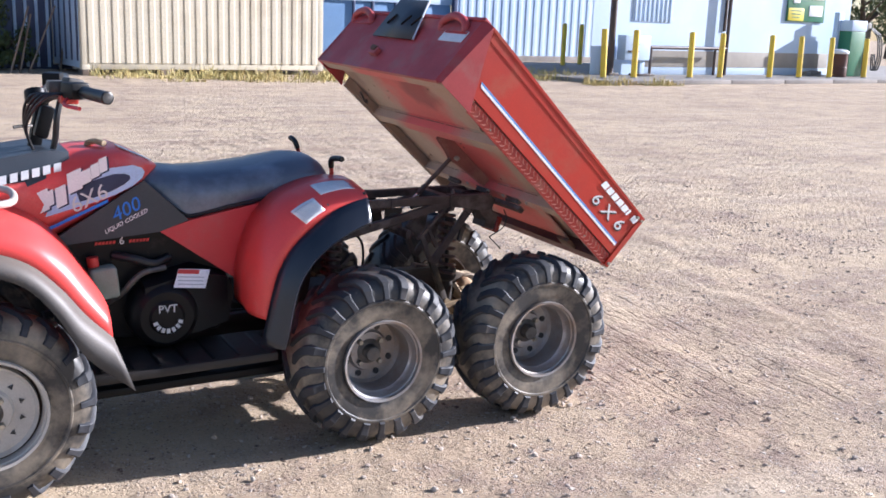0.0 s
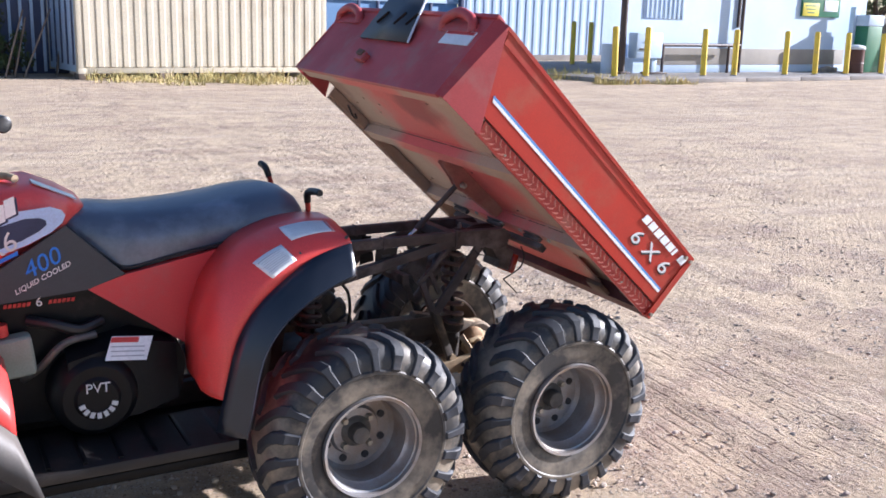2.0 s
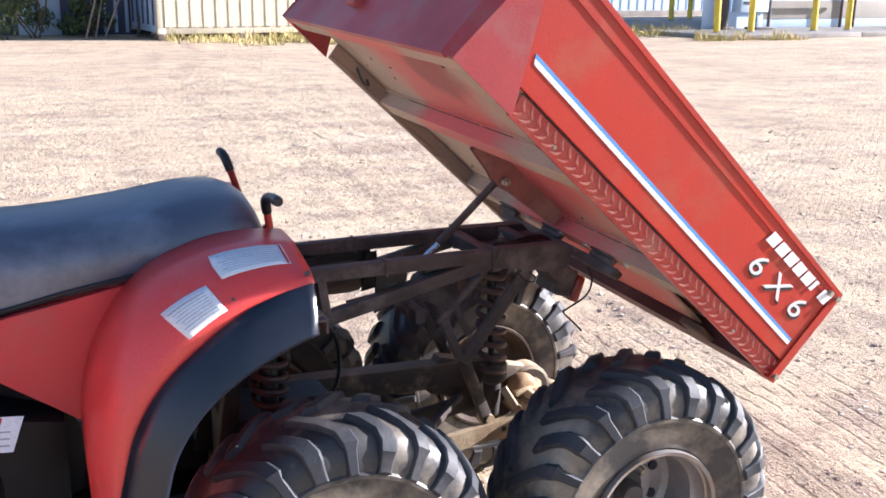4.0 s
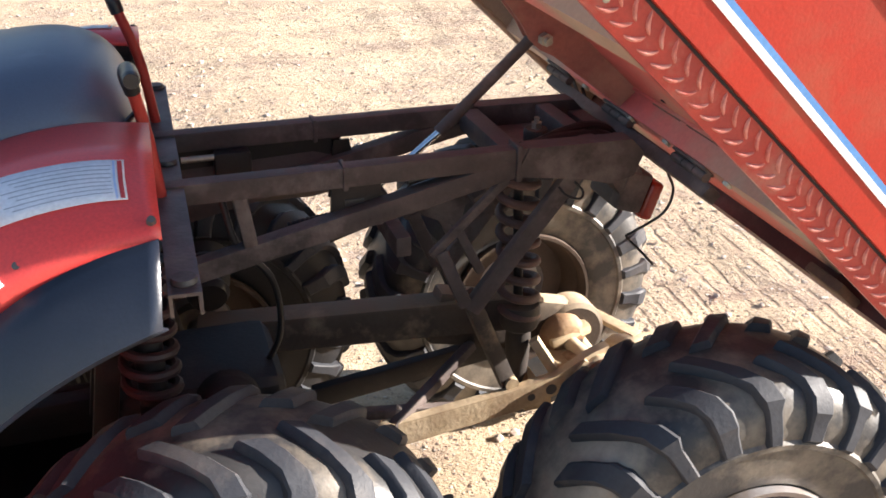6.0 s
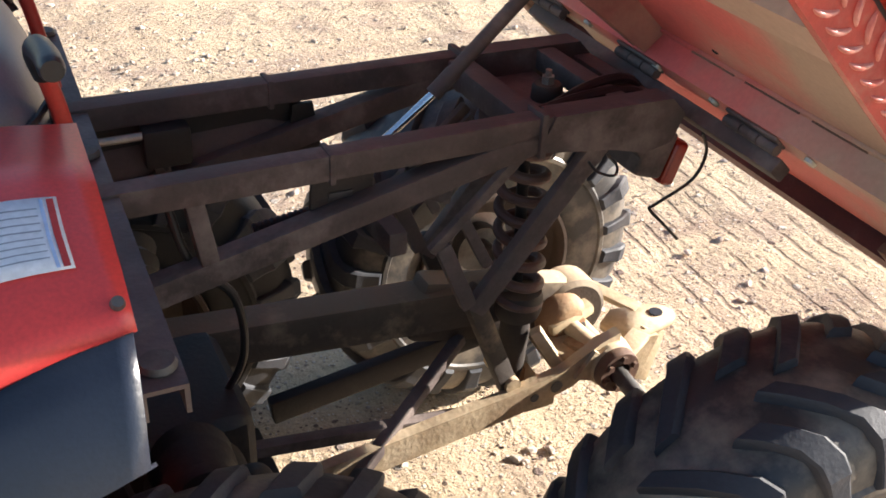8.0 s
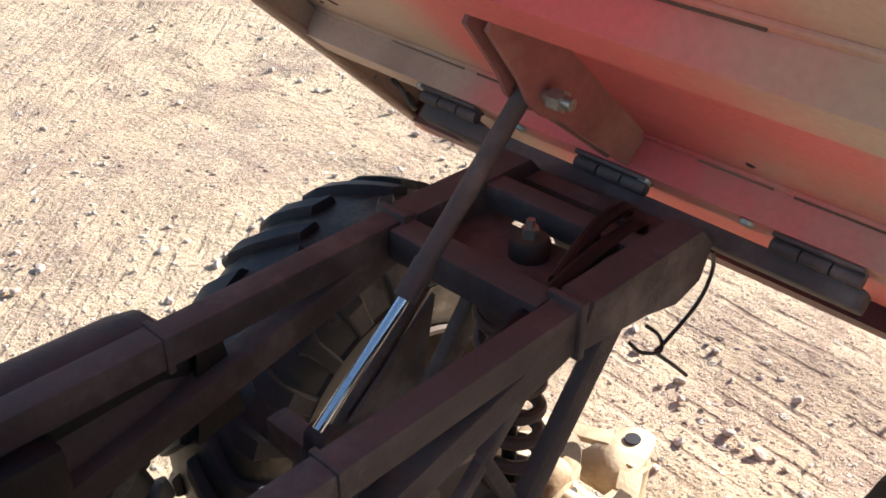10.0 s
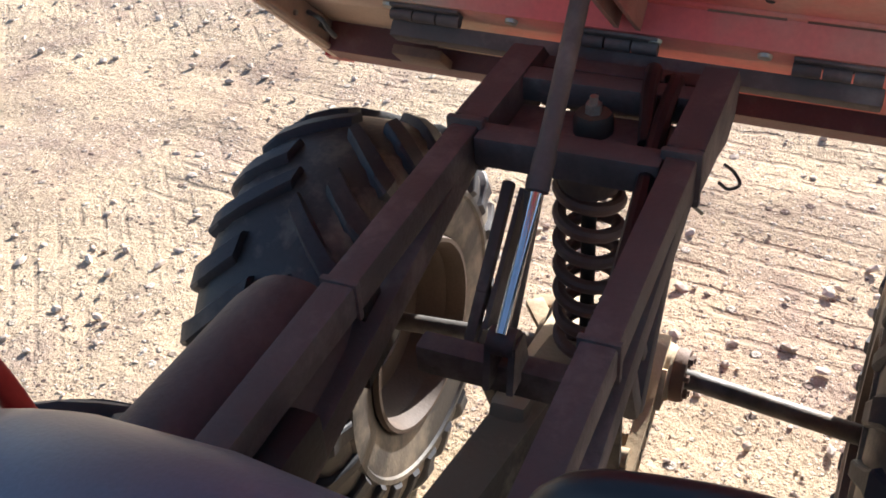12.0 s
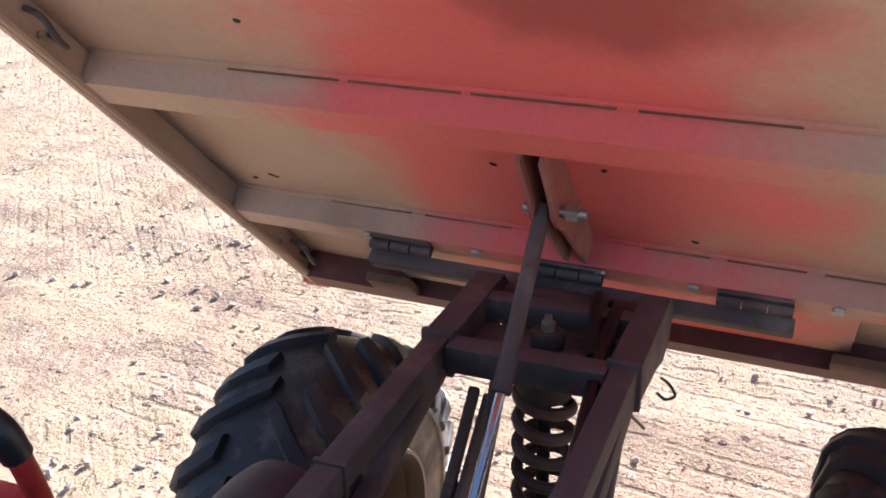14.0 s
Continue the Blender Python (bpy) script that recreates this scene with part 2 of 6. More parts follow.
def ground_material():
    """Dry gravel yard: sandy fines with patches of darker stone, worn wheel lanes, pebbles in relief."""
    m = bpy.data.materials.new("gravel_yard")
    m.use_nodes = True
    t, L = m.node_tree, m.node_tree.links
    b, N = t.nodes["Principled BSDF"], t.nodes.new
    co = N("ShaderNodeNewGeometry").outputs["Position"]

    def tex(kind, scale, detail=5.0, rough=0.6, stretch=None, turn=0.0):
        n = N(kind)
        n.inputs["Scale"].default_value = scale
        if kind == "ShaderNodeTexNoise":
            n.inputs["Detail"].default_value, n.inputs["Roughness"].default_value = detail, rough
        src = co
        if stretch:
            mp = N("ShaderNodeMapping")
            mp.inputs["Scale"].default_value = stretch
            mp.inputs["Rotation"].default_value = (0, 0, turn)
            L.new(co, mp.inputs[0])
            src = mp.outputs[0]
        L.new(src, n.inputs["Vector"])
        return n

    def blend(a, c, fac, mode="MIX"):
        x = N("ShaderNodeMix")
        x.data_type, x.blend_type = "RGBA", mode
        for s, v in ((6, a), (7, c), (0, fac)):
            if isinstance(v, tuple):
                x.inputs[s].default_value = (*v, 1)
            elif isinstance(v, float):
                x.inputs[s].default_value = v
            else:
                L.new(v, x.inputs[s])
        return x.outputs[2]

    def level(src, lo, hi, a=0.0, c=1.0):
        r = N("ShaderNodeMapRange")
        for i, v in enumerate((lo, hi, a, c)):
            r.inputs[i + 1].default_value = v
        L.new(src, r.inputs[0])
        return r.outputs[0]

    broad = tex("ShaderNodeTexNoise", 0.55)
    patch = tex("ShaderNodeTexNoise", 2.6, 9.0, 0.72)
    fine = tex("ShaderNodeTexNoise", 70.0, 5.0, 0.75)
    lanes = tex("ShaderNodeTexNoise", 1.0, 5.0, 0.6, (0.25, 2.2, 1.0), radians(18))
    col = blend((0.60, 0.47, 0.318), (0.47, 0.355, 0.245), level(broad.outputs[0], 0.35, 0.65))
    col = blend(col, (0.31, 0.225, 0.185), level(patch.outputs[0], 0.48, 0.68, 0.0, 0.85))
    col = blend(col, (0.62, 0.50, 0.37), level(lanes.outputs[0], 0.52, 0.70, 0.0, 0.65))
    streak = tex("ShaderNodeTexNoise", 1.0, 7.0, 0.7, (0.8, 3.4, 1.0), radians(-32))
    col = blend(col, (0.27, 0.185, 0.15), level(streak.outputs[0], 0.54, 0.74, 0.0, 0.75))

    place = N("ShaderNodeSeparateXYZ")
    L.new(co, place.inputs[0])

    def times(a, c):
        x = N("ShaderNodeMath")
        x.operation = "MULTIPLY"
        for k, v in enumerate((a, c)):
            if isinstance(v, float):
                x.inputs[k].default_value = v
            else:
                L.new(v, x.inputs[k])
        return x.outputs[0]

    # pebbles of three sizes, sparse, each with a tone of its own
    heights = []
    for scale, keep, reach, dist in ((26.0, 0.80, 0.30, 0.020), (58.0, 0.62, 0.32, 0.010), (120.0, 0.45, 0.36, 0.005)):
        cells = tex("ShaderNodeTexVoronoi", scale)
        parts = N("ShaderNodeSeparateColor")
        L.new(cells.outputs["Color"], parts.inputs[0])
        body = level(cells.outputs["Distance"], reach * 0.7, reach, 1.0, 0.0)
        mask = times(times(body, level(parts.outputs[0], keep, keep + 0.02)), level(patch.outputs[0], 0.36, 0.52, 0.25, 1.0))
        tone = blend((0.62, 0.55, 0.47), (0.16, 0.11, 0.095), level(parts.outputs[1], 0.25, 0.75))
        col = blend(col, tone, mask)
        heights.append((mask, dist))
    # windrows of dark gravel thrown up by wheels that turned behind the vehicle
    lane = times(level(place.outputs[0], 0.9, 1.5), level(place.outputs[0], 2.8, 4.2, 1.0, 0.0))
    rows = tex("ShaderNodeTexNoise", 1.0, 9.0, 0.74, (2.3, 0.9, 1.0), radians(5))
    heap = times(level(rows.outputs[0], 0.50, 0.68), lane)
    col = blend(col, (0.25, 0.175, 0.145), times(heap, 0.55))

    # tread prints: fields of broken cross ridges
    def prints_of(period, turn, lo, hi, breaks):
        wave = N("ShaderNodeTexWave")
        wave.inputs["Scale"].default_value, wave.inputs["Distortion"].default_value = 0.314 / period, 1.0
        wave.inputs["Detail"].default_value, wave.inputs["Detail Scale"].default_value = 2.0, 1.0
        turned = N("ShaderNodeMapping")
        turned.inputs["Rotation"].default_value = (0, 0, turn)
        L.new(co, turned.inputs[0])
        L.new(turned.outputs[0], wave.inputs[0])
        field = tex("ShaderNodeTexNoise", 0.8, 2.0, 0.5)
        broken = tex("ShaderNodeTexNoise", breaks, 3.0, 0.6)
        return times(times(level(wave.outputs["Fac"], 0.78, 0.97), level(field.outputs[0], lo, hi)), level(broken.outputs[0], 0.44, 0.55))

    behind = times(prints_of(0.062, radians(4), 0.36, 0.44, 9.0), times(level(place.outputs[0], 1.0, 1.2), level(place.outputs[0], 2.0, 2.4, 1.0, 0.0)))
    behind = times(behind, times(level(place.outputs[1], -1.0, -0.6), level(place.outputs[1], 1.1, 1.5, 1.0, 0.0)))
    beyond = times(prints_of(0.050, radians(47), 0.40, 0.50, 14.0), level(place.outputs[1], 0.9, 1.3))
    # shade in the print grooves is also darkened into the ground colour
    col = blend(col, (0.24, 0.165, 0.12), times(behind, 0.42))
    col = blend(col, (0.26, 0.18, 0.13), times(beyond, 0.35))
    col = blend(col, fine.outputs[0], 0.5, "MULTIPLY")
    col = blend(col, (1.36, 1.36, 1.36), 1.0, "MULTIPLY")
    L.new(col, b.inputs["Base Color"])
    b.inputs["Roughness"].default_value = 0.95
    b.inputs["Specular IOR Level"].default_value = 0.15
    last = None
    lumps = tex("ShaderNodeTexNoise", 11.0, 6.0, 0.68)
    for src, dist, strength in [(fine.outputs[0], 0.010, 0.65), (lumps.outputs[0], 0.035, 0.55), (patch.outputs[0], 0.045, 0.55), (streak.outputs[0], 0.05, 0.4), (heap, 0.025, 0.5), (behind, -0.010, 0.6), (beyond, -0.006, 0.45)] + [(h, d, 0.7) for h, d in heights]:
        bp = N("ShaderNodeBump")
        bp.inputs["Strength"].default_value, bp.inputs["Distance"].default_value = strength, abs(dist)
        bp.invert = dist < 0
        L.new(src, bp.inputs["Height"])
        if last:
            L.new(last, bp.inputs["Normal"])
        last = bp.outputs[0]
    L.new(last, b.inputs["Normal"])
    return m


def underside_material():
    """The bed's underside: red primer laid bare by splash in the middle, caked with tan dust towards the edges, oil-dark patches."""
    m = bpy.data.materials.new("bed_underside")
    m.use_nodes = True
    t, L = m.node_tree, m.node_tree.links
    b, N = t.nodes["Principled BSDF"], t.nodes.new
    co = N("ShaderNodeNewGeometry").outputs["Position"]
    sep = N("ShaderNodeSeparateXYZ")
    L.new(co, sep.inputs[0])
    n1, n2, n3 = (N("ShaderNodeTexNoise") for _ in range(3))
    for n, s, d in ((n1, 3.2, 6.0), (n2, 150.0, 4.0), (n3, 7.0, 8.0)):
        n.inputs["Scale"].default_value, n.inputs["Detail"].default_value = s, d
        L.new(co, n.inputs["Vector"])

    def mth(op, a, c, d=None):
        x = N("ShaderNodeMath")
        x.operation = op
        for i, v in enumerate((a, c, d)):
            if v is None:
                continue
            if isinstance(v, (int, float)):
                x.inputs[i].default_value = v
            else:
                L.new(v, x.inputs[i])
        return x.outputs[0]

    def rng(src, lo, hi):
        r = N("ShaderNodeMapRange")
        r.interpolation_type = "SMOOTHSTEP"
        r.inputs[1].default_value, r.inputs[2].default_value = lo, hi
        L.new(src, r.inputs[0])
        return r.outputs[0]

    def mixc(a, c, f):
        x = N("ShaderNodeMix")
        x.data_type = "RGBA"
        for s, v in ((6, a), (7, c), (0, f)):
            if isinstance(v, tuple):
                x.inputs[s].default_value = (*v, 1)
            else:
                L.new(v, x.inputs[s])
        return x.outputs[2]

    off = mth("ABSOLUTE", mth("ADD", sep.outputs[1], -0.02), 0.0)
    spread = mth("ADD", mth("ADD", off, mth("MULTIPLY", mth("ADD", n1.outputs[0], -0.5), 0.45)), mth("MULTIPLY", mth("ADD", n3.outputs[0], -0.5), 0.30))
    tan = mixc((0.44, 0.30, 0.215), (0.66, 0.47, 0.345), n3.outputs[0])
    red = mixc((0.87, 0.20, 0.175), (0.77, 0.15, 0.13), n3.outputs[0])
    col = mixc(red, tan, rng(spread, 0.11, 0.30))
    col = mixc(col, (0.16, 0.05, 0.045), mth("MULTIPLY", rng(n1.outputs[0], 0.58, 0.72), 0.3))
    # oily blot towards the front wall
    def square(v, c, r):
        q = mth("DIVIDE", mth("ADD", v, -c), r)
        return mth("MULTIPLY", q, q)
    blot = mth("ADD", mth("ADD", square(sep.outputs[0], 0.300, 0.085), square(sep.outputs[1], -0.08, 0.18)), mth("MULTIPLY", mth("ADD", n3.outputs[0], -0.5), 2.6))
    col = mixc(col, (0.085, 0.032, 0.030), mth("MULTIPLY", mth("SUBTRACT", 1.0, rng(blot, 0.2, 1.2)), 0.5))
    gr = N("ShaderNodeMix")
    gr.data_type, gr.blend_type = "RGBA", "MULTIPLY"
    gr.inputs[0].default_value = 0.24
    L.new(col, gr.inputs[6])
    L.new(n2.outputs[0], gr.inputs[7])
    L.new(gr.outputs[2], b.inputs["Base Color"])
    b.inputs["Roughness"].default_value = 0.62
    bp = N("ShaderNodeBump")
    bp.inputs["Strength"].default_value, bp.inputs["Distance"].default_value = 0.25, 0.003
    L.new(n3.outputs[0], bp.inputs["Height"])
    L.new(bp.outputs[0], b.inputs["Normal"])
    return m


gravel_mat = ground_material()
under_mat = underside_material()
bracket_brown = material("bracket_brown", (0.34, 0.125, 0.10), (0.24, 0.09, 0.075), 0.65, scale=14, fine=160, bump=0.3, dust=(0.45, 0.30, 0.21), dust_amount=0.2)
# grimy red, darkened in colour for the shade at the bed's tail
grimy_shaded_red = material("grimy_shaded_red_steel", (0.13, 0.030, 0.022), (0.075, 0.022, 0.018), 0.62, scale=7, fine=180, bump=0.3, dust=(0.22, 0.13, 0.09), dust_amount=0.18, dust_scale=9)
stone_mat = material("loose_stone", (0.66, 0.56, 0.46), (0.42, 0.33, 0.265), 0.9, scale=14, fine=120, bump=0.4)


# ---- shape helpers ----
def part(name, bm, mat, parent=None, label="", smooth=True, angle=35, solid=0.0):
    """Links a bmesh as one mesh object under a thing or a part."""
    me = bpy.data.meshes.new(name)
    bmesh.ops.recalc_face_normals(bm, faces=bm.faces)
    bm.to_mesh(me)
    bm.free()
    if smooth:
        me.polygons.foreach_set("use_smooth", [True] * len(me.polygons))
        me.set_sharp_from_angle(angle=radians(angle))
    for m in (mat if isinstance(mat, (list, tuple)) else (mat,)):
        me.materials.append(m)
    ob = new(name, me)
    if parent:
        ob.parent = parent
        if parent.type != "EMPTY" or parent.matrix_basis != Matrix():
            ob.matrix_parent_inverse = Matrix()
    if solid:
        md = ob.modifiers.new("solid", "SOLIDIFY")
        md.thickness, md.offset = solid, 0.0
    if label:
        ob["label"] = label
    return ob


def thing(name, label, category, at=(0, 0, 0), group=""):
    ob = new(name)
    ob.empty_display_size = 0.1
    ob.location = at
    return tagged(ob, label, category, group)


def bevelled(bm, width, segments=2, limit=30):
    edges = [e for e in bm.edges if len(e.link_faces) == 2 and e.calc_face_angle(0) > radians(limit)]
    if edges and width > 0:
        bmesh.ops.bevel(bm, geom=edges, offset=width, segments=segments, affect="EDGES", profile=0.6)
    return bm


def hull_box(bm, m, sx, sy, sz):
    bmesh.ops.create_cube(bm, size=1.0, matrix=m @ Matrix.Diagonal((sx, sy, sz, 1)))
    return bm


def block(c, s, bev=0.004, rz=0.0, ry=0.0, rx=0.0):
    bm = bmesh.new()
    hull_box(bm, pose(*c, rx, ry, rz), *s)
    return bevelled(bm, min(bev, 0.4 * min(s)))


def blocks(items, bev=0.003):
    bm = bmesh.new()
    for c, s in items:
        hull_box(bm, Matrix.Translation(c), *s)
    return bevelled(bm, bev)


def along(p0, p1, up=(0, 0, 1)):
    p0, p1 = Vector(p0), Vector(p1)
    x = (p1 - p0).normalized()
    y = Vector(up).cross(x)
    if y.length < 1e-4:
        y = Vector((0, 1, 0))
    y.normalize()
    z = x.cross(y)
    return Matrix(((x.x, y.x, z.x, 0), (x.y, y.y, z.y, 0), (x.z, y.z, z.z, 0), (0, 0, 0, 1))), (p1 - p0).length


def beam(p0, p1, w, h, bev=0.004, bm=None, up=(0, 0, 1)):
    """A square tube or flat bar from p0 to p1, w across and h high."""
    own = bm is None
    bm = bm or bmesh.new()
    r, d = along(p0, p1, up)
    mid = (Vector(p0) + Vector(p1)) / 2
    hull_box(bm, Matrix.Translation(mid) @ r, d, w, h)
    return bevelled(bm, bev) if own else bm


def sweep(points, radius, seg=12, bm=None, caps=True):
    """A round tube along a line of points; radius one number or one for each point."""
    bm = bm or bmesh.new()
    pts = [Vector(p) for p in points]
    rad = radius if isinstance(radius, (list, tuple)) else [radius] * len(pts)
    rings, ref = [], None
    for i, p in enumerate(pts):
        d = (pts[min(i + 1, len(pts) - 1)] - pts[max(i - 1, 0)]).normalized()
        if ref is None:
            ref = d.orthogonal().normalized()
        ref = (ref - d * ref.dot(d)).normalized()
        side = d.cross(ref)
        rings.append([bm.verts.new(p + (ref * math.cos(a) + side * math.sin(a)) * rad[i]) for a in (2 * math.pi * k / seg for k in range(seg))])
    for a, b in zip(rings, rings[1:]):
        for k in range(seg):
            bm.faces.new((a[k], a[(k + 1) % seg], b[(k + 1) % seg], b[k]))
    if caps:
        bm.faces.new(rings[0][::-1])
        bm.faces.new(rings[-1])
    return bm


def rounded(points, steps=6):
    """A smooth curve through the points (Catmull-Rom)."""
    pts = [Vector(p) for p in points]
    pts = [pts[0] * 2 - pts[1]] + pts + [pts[-1] * 2 - pts[-2]]
    out = []
    for i in range(1, len(pts) - 2):
        a, b, c, d = pts[i - 1:i + 3]
        for k in range(steps):
            s = k / steps
            out.append(0.5 * ((2 * b) + (c - a) * s + (2 * a - 5 * b + 4 * c - d) * s * s + (3 * b - a - 3 * c + d) * s ** 3))
    return out + [pts[-2]]


def lathe(profile, seg=48, m=None, bm=None, closed=False):
    """Turns a profile of (radius, y) about the y axis; m places it."""
    bm = bm or bmesh.new()
    m = m or Matrix()
    rings = []
    for r, y in profile:
        if r < 1e-6:
            rings.append([bm.verts.new(m @ Vector((0, y, 0)))])
        else:
            rings.append([bm.verts.new(m @ Vector((r * math.cos(a), y, r * math.sin(a)))) for a in (2 * math.pi * k / seg for k in range(seg))])
    pairs = list(zip(rings, rings[1:])) + ([(rings[-1], rings[0])] if closed else [])
    for a, b in pairs:
        for k in range(seg):
            j = (k + 1) % seg
            if len(a) == 1 and len(b) == 1:
                continue
            if len(a) == 1:
                bm.faces.new((a[0], b[j], b[k]))
            elif len(b) == 1:
                bm.faces.new((a[k], a[j], b[0]))
            else:
                bm.faces.new((a[k], a[j], b[j], b[k]))
    return bm


def rod(p0, p1, r, seg=16, bm=None):
    return sweep([p0, p1], r, seg, bm)


def plate(outline, y0, y1, m=None, bev=0.002, bm=None):
    """A plate with an outline in (x, z), from y0 to y1; m places it."""
    own = bm is None
    bm = bm or bmesh.new()
    m = m or Matrix()
    a = [bm.verts.new(m @ Vector((x, y0, z))) for x, z in outline]
    b = [bm.verts.new(m @ Vector((x, y1, z))) for x, z in outline]
    n = len(outline)
    bm.faces.new(a)
    bm.faces.new(b[::-1])
    for i in range(n):
        bm.faces.new((a[i], b[i], b[(i + 1) % n], a[(i + 1) % n]))
    return bevelled(bm, bev) if own else bm


def loft(sections, bm=None, caps=True, loop=True):
    """Skins closed sections (lists of points, equal in number) or, with loop off, a sheet."""
    bm = bm or bmesh.new()
    rows = [[bm.verts.new(p) for p in s] for s in sections]
    n = len(rows[0])
    for a, b in zip(rows, rows[1:]):
        for i in range(n if loop else n - 1):
            j = (i + 1) % n
            bm.faces.new((a[i], a[j], b[j], b[i]))
    if caps and loop:
        bm.faces.new(rows[0][::-1])
        bm.faces.new(rows[-1])
    return bm


def lettering(text, size, m, deep=0.0008):
    """A bmesh of the words in the built-in font, centred, facing the z axis of m."""
    cu = bpy.data.curves.new("words", "FONT")
    cu.body, cu.size, cu.extrude, cu.align_x, cu.align_y = text, size, deep, "CENTER", "CENTER"
    cu.resolution_u = 3
    ob = new("words", cu)
    me = bpy.data.meshes.new_from_object(ob.evaluated_get(bpy.context.evaluated_depsgraph_get()))
    bm = bmesh.new()
    bm.from_mesh(me)
    bm.transform(m)
    bpy.data.objects.remove(ob)
    bpy.data.curves.remove(cu)
    bpy.data.meshes.remove(me)
    return bm


def facing(origin, right, up):
    """A frame whose x runs to the right of the writing, y up it."""
    r, u = Vector(right).normalized(), Vector(up).normalized()
    n = r.cross(u)
    return Matrix(((r.x, u.x, n.x, origin[0]), (r.y, u.y, n.y, origin[1]), (r.z, u.z, n.z, origin[2]), (0, 0, 0, 1)))


def bars(m, items, deep=0.0008):
    """Flat slanted bars of (x, y, width, height) on the frame m, for writing that is not spelled out."""
    bm = bmesh.new()
    for x, y, w, h in items:
        lean = 0.25 * h
        a = [(x, y), (x + w, y), (x + w + lean, y + h), (x + lean, y + h)]
        lo = [bm.verts.new(m @ Vector((p[0], p[1], 0))) for p in a]
        hi = [bm.verts.new(m @ Vector((p[0], p[1], deep))) for p in a]
        bm.faces.new(lo[::-1])
        bm.faces.new(hi)
        for i in range(4):
            bm.faces.new((lo[i], lo[(i + 1) % 4], hi[(i + 1) % 4], hi[i]))
    return bm


# ---- ground ----
def build_ground():
    def axis(c, fine, step, far):
        v, out = 0.0, [0.0]
        while v < far:
            v += step if v < fine else step * (1 + (v - fine) * 0.45)
            out.append(v)
        return [c - q for q in out[:0:-1]] + [c + q for q in out]
    xs, ys = axis(1.2, 3.6, 0.034, 600), axis(0.6, 3.4, 0.034, 600)
    bm = bmesh.new()
    grid = []
    for y in ys:
        row = []
        for x in xs:
            d = max(abs(x - 0.8), abs(y - 0.4))
            k = 1.0 if d < 5 else max(0.0, 1 - (d - 5) / 6)
            z = 0.010 * noise.noise((x * 1.3, y * 1.3, 0.0)) + 0.006 * noise.noise((x * 5.1, y * 5.1, 3.0)) + 0.004 * noise.noise((x * 11, y * 11, 7.0))
            u, v = x * 0.94 + y * 0.34, y * 0.94 - x * 0.34
            z += 0.009 * (0.5 - abs(noise.noise((u * 0.7, v * 4.6, 1.0)))) + 0.007 * noise.noise((u * 2.2, v * 8.0, 4.0)) * max(0.0, noise.noise((x * 0.8, y * 0.8, 2.0)) + 0.35)
            z += 0.0035 * noise.noise((x * 19, y * 19, 9.0)) - 0.003
            lane = min(max((x - 0.9) / 0.5, 0.0), 1.0) * min(max((4.0 - x) / 1.2, 0.0), 1.0)
            z += lane * (0.010 * noise.noise((x * 4.0, y * 0.9, 6.0)) + 0.010 * max(0.0, noise.noise((x * 9.0, y * 3.0, 8.0))))
            row.append(bm.verts.new((x, y, k * z)))
        grid.append(row)
    for a, b in zip(grid, grid[1:]):
        for i in range(len(a) - 1):
            bm.faces.new((a[i], a[i + 1], b[i + 1], b[i]))
    g = part("ground", bm, gravel_mat, angle=180)
    return tagged(g, "dry sandy gravel yard with wheel tracks and loose stones", "ground", kind="structure")


def build_stones():
    """Loose pebbles, one object that nobody could count."""
    rnd = random.Random(4)
    verts, faces = [], []
    base = bmesh.new()
    bmesh.ops.create_icosphere(base, subdivisions=1, radius=1.0)
    bv = [v.co.copy() for v in base.verts]
    bf = [[v.index for v in f.verts] for f in base.faces]
    base.free()
    octv = [Vector(p) for p in ((1, 0, 0), (-1, 0, 0), (0, 1, 0), (0, -1, 0), (0, 0, 1), (0, 0, -1))]
    octf = [(0, 2, 4), (2, 1, 4), (1, 3, 4), (3, 0, 4), (2, 0, 5), (1, 2, 5), (3, 1, 5), (0, 3, 5)]

    def drop(x, y, s, rough):
        v0, f0 = (bv, bf) if rough else (octv, octf)
        q = Euler((rnd.uniform(0, 6.28), rnd.uniform(0, 6.28), rnd.uniform(0, 6.28))).to_matrix()
        sc = Vector((s * rnd.uniform(0.7, 1.3), s * rnd.uniform(0.6, 1.1), s * rnd.uniform(0.45, 0.8)))
        k = len(verts)
        for v in v0:
            w = q @ Vector((v.x * sc.x, v.y * sc.y, v.z * sc.z)) * rnd.uniform(0.8, 1.15)
            verts.append((x + w.x, y + w.y, w.z * 0.6 + s * 0.10))
        faces.extend([[i + k for i in f] for f in f0])

    count = 0
    while count < 30000:
        x, y = rnd.gauss(1.6, 2.6), rnd.gauss(1.0, 2.4)
        if not (-3 < x < 9 and -3.2 < y < 9):
            continue
        if noise.noise((x * 1.1, y * 1.1, 5.0)) + rnd.uniform(-0.7, 0.5) < -0.1:
            continue
        count += 1
        s = min(0.0026 * (1 / max(rnd.random(), 0.004)) ** 0.5, 0.015)
        drop(x, y, s, s > 0.0065)
    for _ in range(1800):
        drop(rnd.uniform(-2, 18), rnd.uniform(4, 14.4), rnd.uniform(0.006, 0.016), False)
    me = bpy.data.meshes.new("loose_gravel")
    me.from_pydata(verts, [], faces)
    me.materials.append(stone_mat)
    tagged(new("loose_gravel", me), "loose pale and brown pebbles strewn over the yard", "gravel", kind="stuff")


build_ground()
build_stones()


# ---- the six-wheeler ----
atv = thing("six_wheel_utility_atv", "red six-wheeled utility quad bike with its rear dump bed tipped up", "atv")
REAR_X, HUB_Z = 0.653, 0.309

